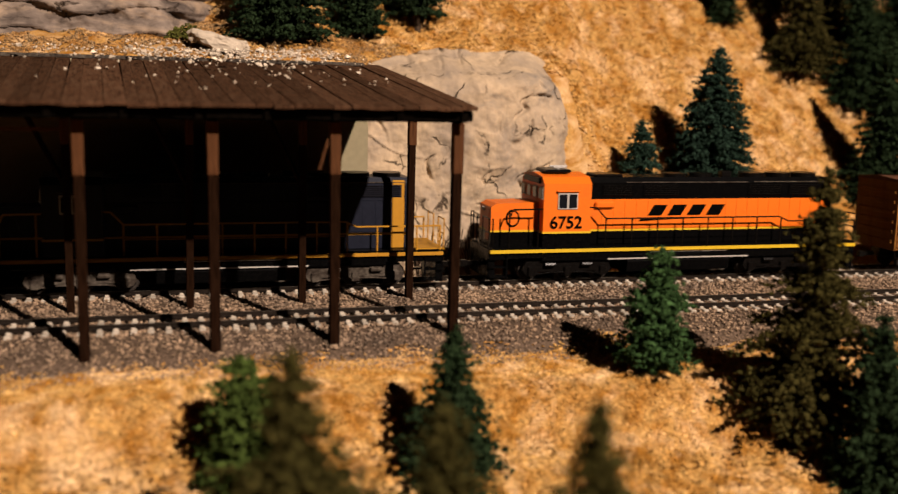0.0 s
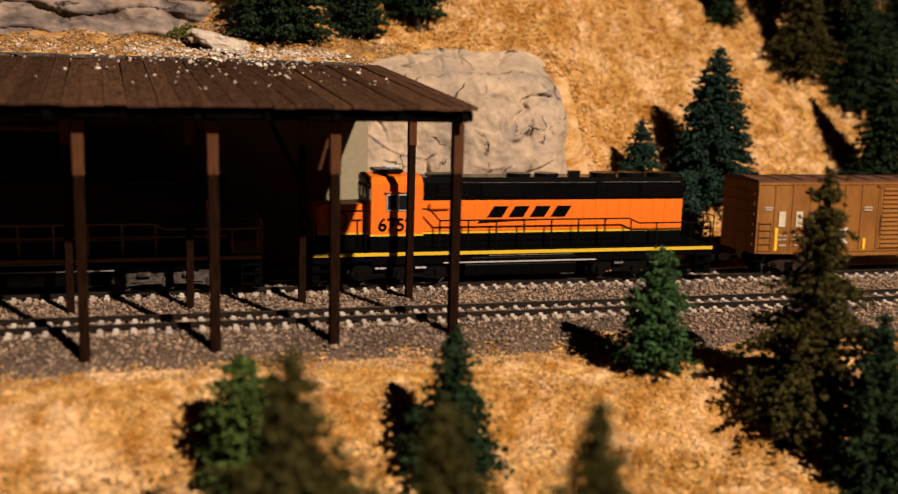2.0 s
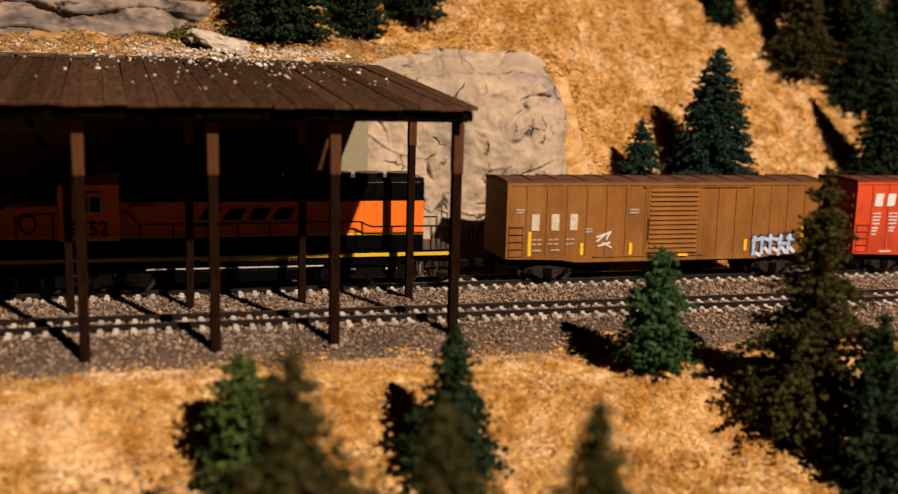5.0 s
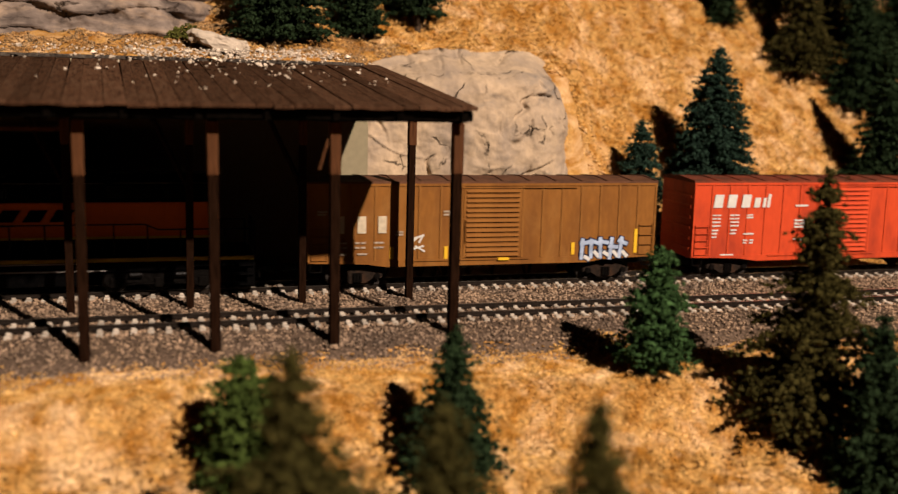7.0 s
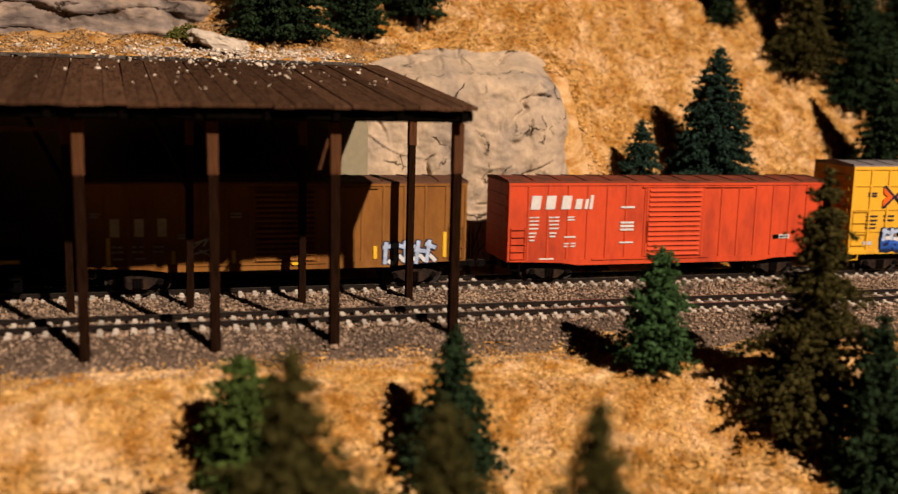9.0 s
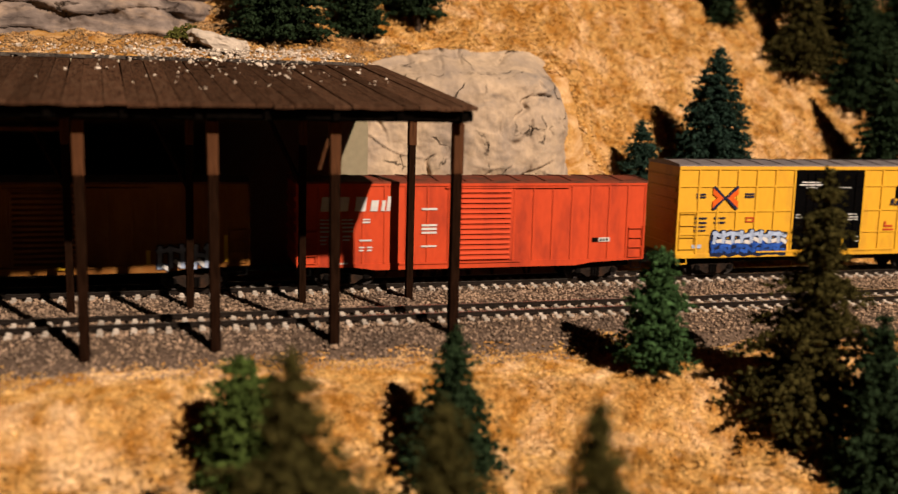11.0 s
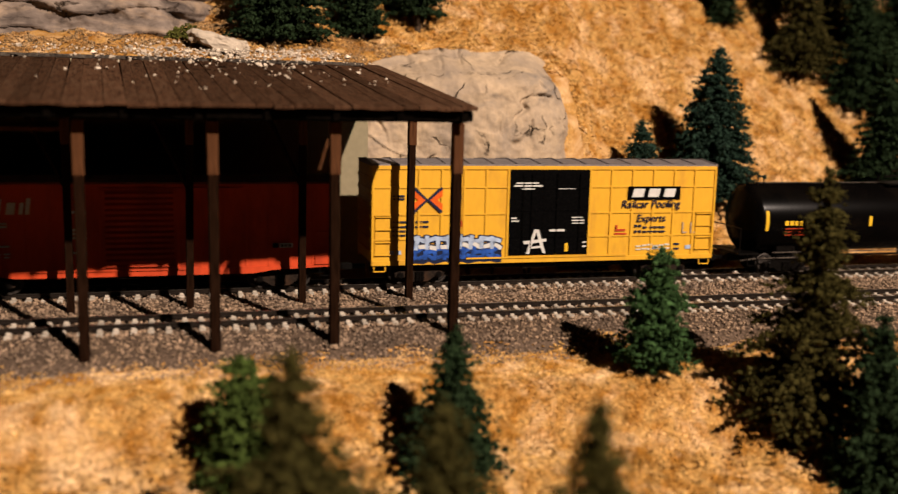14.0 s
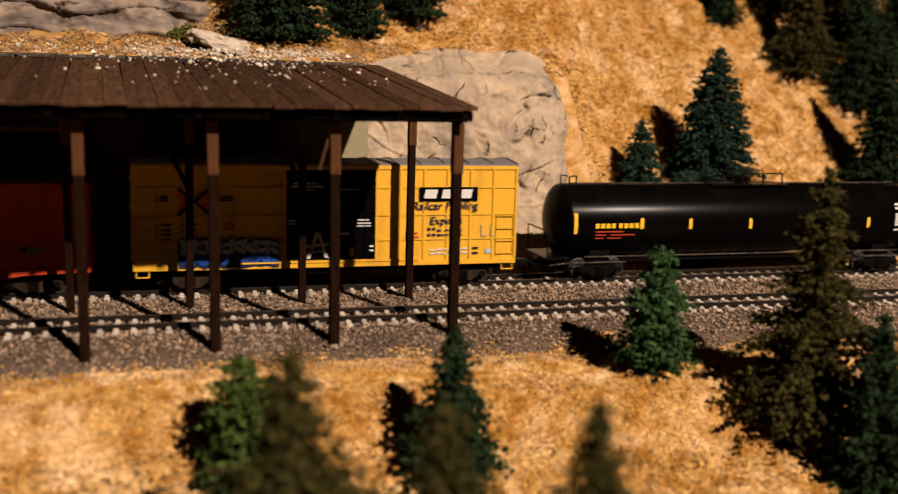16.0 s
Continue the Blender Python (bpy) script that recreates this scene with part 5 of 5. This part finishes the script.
def locomotive(label, a, hood, low, band, stripe, rail, truck_mat, marked):
    """Six-axle road switcher, nose towards -x. a: its front in the train."""
    L = 0.2222
    mid = a + L / 2
    X = lambda s: s - 0.1773 - L / 2
    lo = thing("locomotive", label, "locomotive", "train")
    HW = 0.0115
    part("frame", box(-L / 2, L / 2, -0.0165, 0.0165, 0.0128, 0.0180, 0.0003), "black", lo)
    part("walkway", box(-L / 2 + 0.001, L / 2 - 0.001, -0.0178, 0.0178, 0.0180, 0.0190, 0.0002), "black", lo)
    for s in (-1, 1):
        part("sill_stripe", box(-L / 2 + 0.0005, L / 2 - 0.0005, *sorted((s * 0.0165, s * 0.0179)), 0.0160, 0.0178, 0.0001), stripe, lo, "yellow stripe along the frame")
        part("side_skirt", box(-L / 2 + 0.03, L / 2 - 0.03, *sorted((s * 0.0120, s * 0.0164)), 0.0112, 0.0159, 0.0002), "black", lo)
    # long hood: dark base, coloured side, black top
    h0, h1 = X(0.2300), X(0.3825)
    part("hood_base", box(h0, h1, -HW, HW, 0.0190, 0.0262, 0.0003), low, lo)
    part("hood_line", box(h0, h1 + 0.0001, -HW - 0.0002, HW + 0.0002, 0.0262, 0.0272), stripe, lo)
    part("hood_side", box(h0, h1, -HW, HW, 0.0272, 0.0437, 0.0003), hood, lo)
    # bevelled black top of the hood
    out = [(-HW - 0.0002, 0.0437), (HW + 0.0002, 0.0437), (HW + 0.0002, 0.0525), (HW - 0.0016, 0.0553), (-HW + 0.0016, 0.0553), (-HW - 0.0002, 0.0525)]
    part("hood_top", prism(out, h0, h1, "x"), band, lo)
    door = None
    k = 0
    while h0 + 0.012 + k * 0.0068 < h1 - 0.006:
        x = h0 + 0.012 + k * 0.0068
        m = Matrix.Translation((x, 0, 0))
        if door is None:
            door = part("hood_door", box(0.0002, 0.0064, -HW - 0.00018, -HW + 0.0005, 0.0280, 0.0430, 0.0001), hood, lo)
            door.matrix_basis = m
        else:
            share(door, "hood_door", m, lo)
        k += 1
    for x0, x1 in ((0.2420, 0.2600), (0.2660, 0.2880), (0.3300, 0.3520), (0.3560, 0.3780)):
        g = part("grille", box(X(x0), X(x1), -HW - 0.0007, -HW + 0.0005, 0.0452, 0.0518, 0.0002), band, lo)
        for q in range(6):
            part("grille_slat", box(X(x0) + 0.001, X(x1) - 0.001, -HW - 0.0010, -HW - 0.0006, 0.0459 + q * 0.0010, 0.0463 + q * 0.0010), "soot", g)
    part("duct", box(X(0.2378), X(0.2490), -HW - 0.0022, -HW + 0.001, 0.0388, 0.0425, 0.0008), hood, lo)
    for s in (0.3420, 0.3590, 0.3755):
        part("cooling_fan", rods([[(X(s) - 0.003, 0, 0.0550), (X(s) - 0.003, 0, 0.0572)]], 0.0074, 20), "soot", lo, "round radiator fan")
    for s in (0.2900, 0.3060):
        part("brake_fan", rods([[(X(s), 0, 0.0550), (X(s), 0, 0.0568)]], 0.0066, 20), "soot", lo)
    part("exhaust_stack", box(X(0.3190), X(0.3250), -0.0022, 0.0022, 0.0550, 0.0580, 0.0003), "soot", lo)
    part("blower_housing", box(X(0.2400), X(0.2560), -0.0070, 0.0070, 0.0550, 0.0566, 0.0005), "soot", lo)
    # cab with arched roof
    c0, c1, CW = X(0.2066), X(0.2334), 0.0176
    out = [(-CW, 0.0190), (CW, 0.0190), (CW, 0.0525), (CW - 0.004, 0.0560), (0, 0.0574), (-CW + 0.004, 0.0560), (-CW, 0.0525)]
    cab = part("cab", prism(out, c0, c1, "x"), hood, lo)
    part("cab_base", box(c0 - 0.0002, c1 + 0.0002, -CW - 0.0002, CW + 0.0002, 0.0190, 0.0262), low, cab)
    part("cab_line", box(c0 - 0.0003, c1 + 0.0003, -CW - 0.0003, CW + 0.0003, 0.0262, 0.0272), stripe, cab)
    win = part("window", box(X(0.2144), X(0.2256), -CW - 0.0006, -CW + 0.0002, 0.0390, 0.0478, 0.0002), "frame_grey", cab, "two-pane sliding cab window")
    for x0, x1 in ((0.2151, 0.2194), (0.2206, 0.2249)):
        part("pane", box(X(x0), X(x1), -CW - 0.0008, -CW - 0.0004, 0.0398, 0.0470), "glass", win)
    for y_ in (-0.0135, -0.0045, 0.0045, 0.0135):
        w2 = part("front_window", box(c0 - 0.0006, c0 + 0.0002, y_ - 0.0032, y_ + 0.0032, 0.0440, 0.0505, 0.0002), "frame_grey", cab)
        part("pane", box(c0 - 0.0008, c0 - 0.0004, y_ - 0.0026, y_ + 0.0026, 0.0446, 0.0499), "glass", w2)
    part("number_board", box(c0 - 0.0012, c0 + 0.0002, -0.0120, 0.0120, 0.0522, 0.0552, 0.0003), "black", cab)
    part("roof_unit", box(c0 + 0.004, c0 + 0.0185, -0.0085, 0.0085, 0.0574, 0.0592, 0.0006), "soot", cab, "flat roof air conditioner")
    part("horn", rods([[(c0 + 0.010, -0.003, 0.0600), (c0 + 0.017, -0.003, 0.0600)], [(c0 + 0.009, 0.000, 0.0604), (c0 + 0.019, 0.000, 0.0604)], [(c0 + 0.013, -0.003, 0.0588), (c0 + 0.013, -0.003, 0.0604)], [(c0 + 0.013, 0.0, 0.0588), (c0 + 0.013, 0.0, 0.0604)]], 0.0006, 6), "frame_grey", cab)
    part("sun_visor", box(X(0.2136), X(0.2264), -CW - 0.0016, -CW, 0.0484, 0.0489), hood, cab)
    # nose with a bevelled front
    n0 = X(0.1802)
    NW = 0.0098
    out = [(n0, 0.0190), (c0, 0.0190), (c0, 0.0420), (n0 + 0.003, 0.0414), (n0, 0.0396)]
    nose = part("nose", prism(out, -NW, NW), hood, lo)
    part("nose_base", box(n0 - 0.0001, c0, -NW - 0.0002, NW + 0.0002, 0.0190, 0.0262), low, nose)
    part("nose_line", box(n0 - 0.0002, c0, -NW - 0.0003, NW + 0.0003, 0.0262, 0.0272), stripe, nose)
    part("nose_door", box(n0 - 0.0003, n0 + 0.0002, -0.0070, -0.0010, 0.0215, 0.0385, 0.0002), hood, nose)
    part("headlight", rods([[(n0 - 0.0008, k_, 0.0375), (n0 + 0.0005, k_, 0.0375)] for k_ in (0.0015, 0.0040)], 0.0011, 10), "frame_grey", nose)
    blob("emblem", lo, [(n0 + 0.0120 + 0.0040 * math.cos(t_ * 0.6283), 0.0335 + 0.0048 * math.sin(t_ * 0.6283)) for t_ in range(10)], low, NW + 0.0003, NW)
    blob("emblem", lo, [(n0 + 0.0120 + 0.0030 * math.cos(t_ * 0.6283), 0.0335 + 0.0037 * math.sin(t_ * 0.6283)) for t_ in range(10)], hood, NW + 0.0005, NW)
    # plow, steps, end rails
    for s in (-1, 1):
        e = s * L / 2
        part("pilot", box(*sorted((e, e - s * 0.004)), -0.0160, 0.0160, 0.0020, 0.0135, 0.0004), "black", lo)
        coupler(lo, e, s)
        for y_ in (-1, 1):
            st = part("step_well", box(*sorted((e - s * 0.0005, e - s * 0.0100)), *sorted((y_ * 0.0130, y_ * 0.0174)), 0.0030, 0.0040, 0.0001), "black", lo)
            part("step", box(*sorted((e - s * 0.0005, e - s * 0.0100)), *sorted((y_ * 0.0130, y_ * 0.0176)), 0.0082, 0.0090, 0.0001), "black", st)
            part("step", box(*sorted((e - s * 0.0005, e - s * 0.0100)), *sorted((y_ * 0.0130, y_ * 0.0176)), 0.0126, 0.0134, 0.0001), "black", st)
            part("step_side", box(*sorted((e - s * 0.0095, e - s * 0.0104)), *sorted((y_ * 0.0130, y_ * 0.0177)), 0.0025, 0.0160, 0.0001), "black", st)
        part("end_railing", rods([[(e, y_, 0.0185), (e, y_, 0.0345)] for y_ in (-0.0165, -0.0050, 0.0050, 0.0165)] + [[(e, -0.0165, 0.0345), (e, -0.0050, 0.0345)], [(e, 0.0050, 0.0345), (e, 0.0165, 0.0345)], [(e, -0.0165, 0.0270), (e, -0.0050, 0.0270)]], 0.00035, 5), rail, lo)
        part("air_hose", rods([[(e + s * 0.0005, k_, 0.0120), (e + s * 0.0028, k_, 0.0085), (e + s * 0.0030, k_, 0.0050)] for k_ in (-0.0075, -0.0055, 0.0060)], 0.0004, 5), "soot", lo)
    # hand rails along the walkway
    for s in (-1, 1):
        y_ = s * 0.0174
        xs = [X(0.2425) + k_ * 0.01525 for k_ in range(9)]
        for x in xs:
            zt = 0.0338 if x < X(0.3560) else 0.0312
            part("stanchion", rods([[(x, y_, 0.0162), (x, y_, zt)]], 0.00045, 5), rail, lo)
        part("handrail", rods([[(X(0.2330), s * CW, 0.0400), (X(0.2370), y_, 0.0396), (X(0.2425), y_, 0.0338), (X(0.3480), y_, 0.0338), (X(0.3540), y_, 0.0312), (X(0.3975), y_, 0.0312)]], 0.00045, 5), rail, lo)
        part("midrail", rods([[(X(0.2425), y_, 0.0265), (X(0.3480), y_, 0.0265)]], 0.00022, 4), rail, lo)
        for x in (X(0.3850), X(0.3972)):
            part("stanchion", rods([[(x, y_, 0.0162), (x, y_, 0.0312)]], 0.00045, 5), rail, lo)
        for x in (X(0.1790), X(0.1880), X(0.2040)):
            part("stanchion", rods([[(x, y_, 0.0162), (x, y_, 0.0345 if x < X(0.185) else 0.0390)]], 0.00045, 5), rail, lo)
        part("handrail", rods([[(X(0.1880), y_, 0.0345), (X(0.1900), y_, 0.0390), (X(0.2062), y_, 0.0392)]], 0.00045, 5), rail, lo)
    # tanks and running gear
    out = [(-0.0150, 0.0125), (-0.0158, 0.0100), (-0.0150, 0.0045), (-0.0110, 0.0030), (0.0110, 0.0030), (0.0150, 0.0045), (0.0158, 0.0100), (0.0150, 0.0125)]
    part("fuel_tank", prism(out, X(0.2570), X(0.3190), "x"), "black", lo)
    part("air_reservoir", rods([[(X(0.2600), -0.0150, 0.0138), (X(0.3180), -0.0150, 0.0138)]], 0.0016, 10), "black", lo)
    # pale rods drawn as the highlight lines on fuel tank and air reservoir
    part("underframe_highlight", rods([[(X(0.2450), -0.0166, 0.0117), (X(0.3300), -0.0166, 0.0117)]], 0.0004, 5), "frame_grey", lo)
    part("underframe_highlight", rods([[(X(0.2700), -0.0164, 0.0152), (X(0.3170), -0.0164, 0.0152)]], 0.00032, 5), "frame_grey", lo)
    # thin grey rods imitate the glints along the upper hood edge
    part("edge_glint", rods([[(X(0.2560), -HW - 0.0004, 0.0527), (X(0.3300), -HW - 0.0004, 0.0527)]], 0.00028, 5), "truck_grey", lo)
    part("edge_glint", rods([[(X(0.3340), -HW - 0.0004, 0.0529), (X(0.3800), -HW - 0.0004, 0.0529)]], 0.00028, 5), "truck_grey", lo)
    loco_truck(lo, X(0.2225), truck_mat)
    loco_truck(lo, X(0.3540), truck_mat)
    if marked:
        lettering("6752", lo, X(0.2102), 0.0290, 0.0092, "black", CW + 0.0003, 0.0, 0.00012)
        # four plain slanted black shapes over a swoosh
        for k_ in range(4):
            block("emblem", lo, X(0.2690) + k_ * 0.0118, 0.0098, 0.0346, 0.0403, "black", HW + 0.0002, 0.0004, 0.0036)
        blob("emblem", lo, [(X(0.2642), 0.0314), (X(0.2662), 0.0334), (X(0.3060), 0.0330), (X(0.2830), 0.0324)], "black", HW + 0.0005, HW)
    CARS.append((lo, mid))
    return lo


locomotive("orange and black diesel locomotive with yellow stripes", 0.1773, "orange", "black", "black", "yellow_stripe", "soot", "soot", True)
locomotive("dark blue and golden diesel locomotive leading the train", 0.1529 - 0.2222, "blue", "blue", "blue", "gold", "gold", "truck_grey", False)
lead = CARS[-1][0]
part("hood_end", box(0.0845, 0.0912, -0.0121, 0.0121, 0.0190, 0.0540, 0.0006), "gold", lead, "golden end panel of the hood")
part("end_deck", box(0.0962, 0.1105, -0.0170, 0.0170, 0.0191, 0.0197), "gold", lead)
oxide_car()
red_car()
plug_door_boxcar()
tank_car()


def motions():
    times = [k * 0.1 for k in range(161)]
    for c, s in CARS:
        walk(c, [(t, pose(s + travel(t), 0, 0)) for t in times[::5]])
    for ax, at, r in WHEELS:
        rows = []
        for t in times:
            turn = (travel(t) - travel(0)) / r
            rows.append((t, Matrix.Translation(at) @ Matrix.Rotation(turn, 4, "Y")))
        walk(ax, rows)


motions()
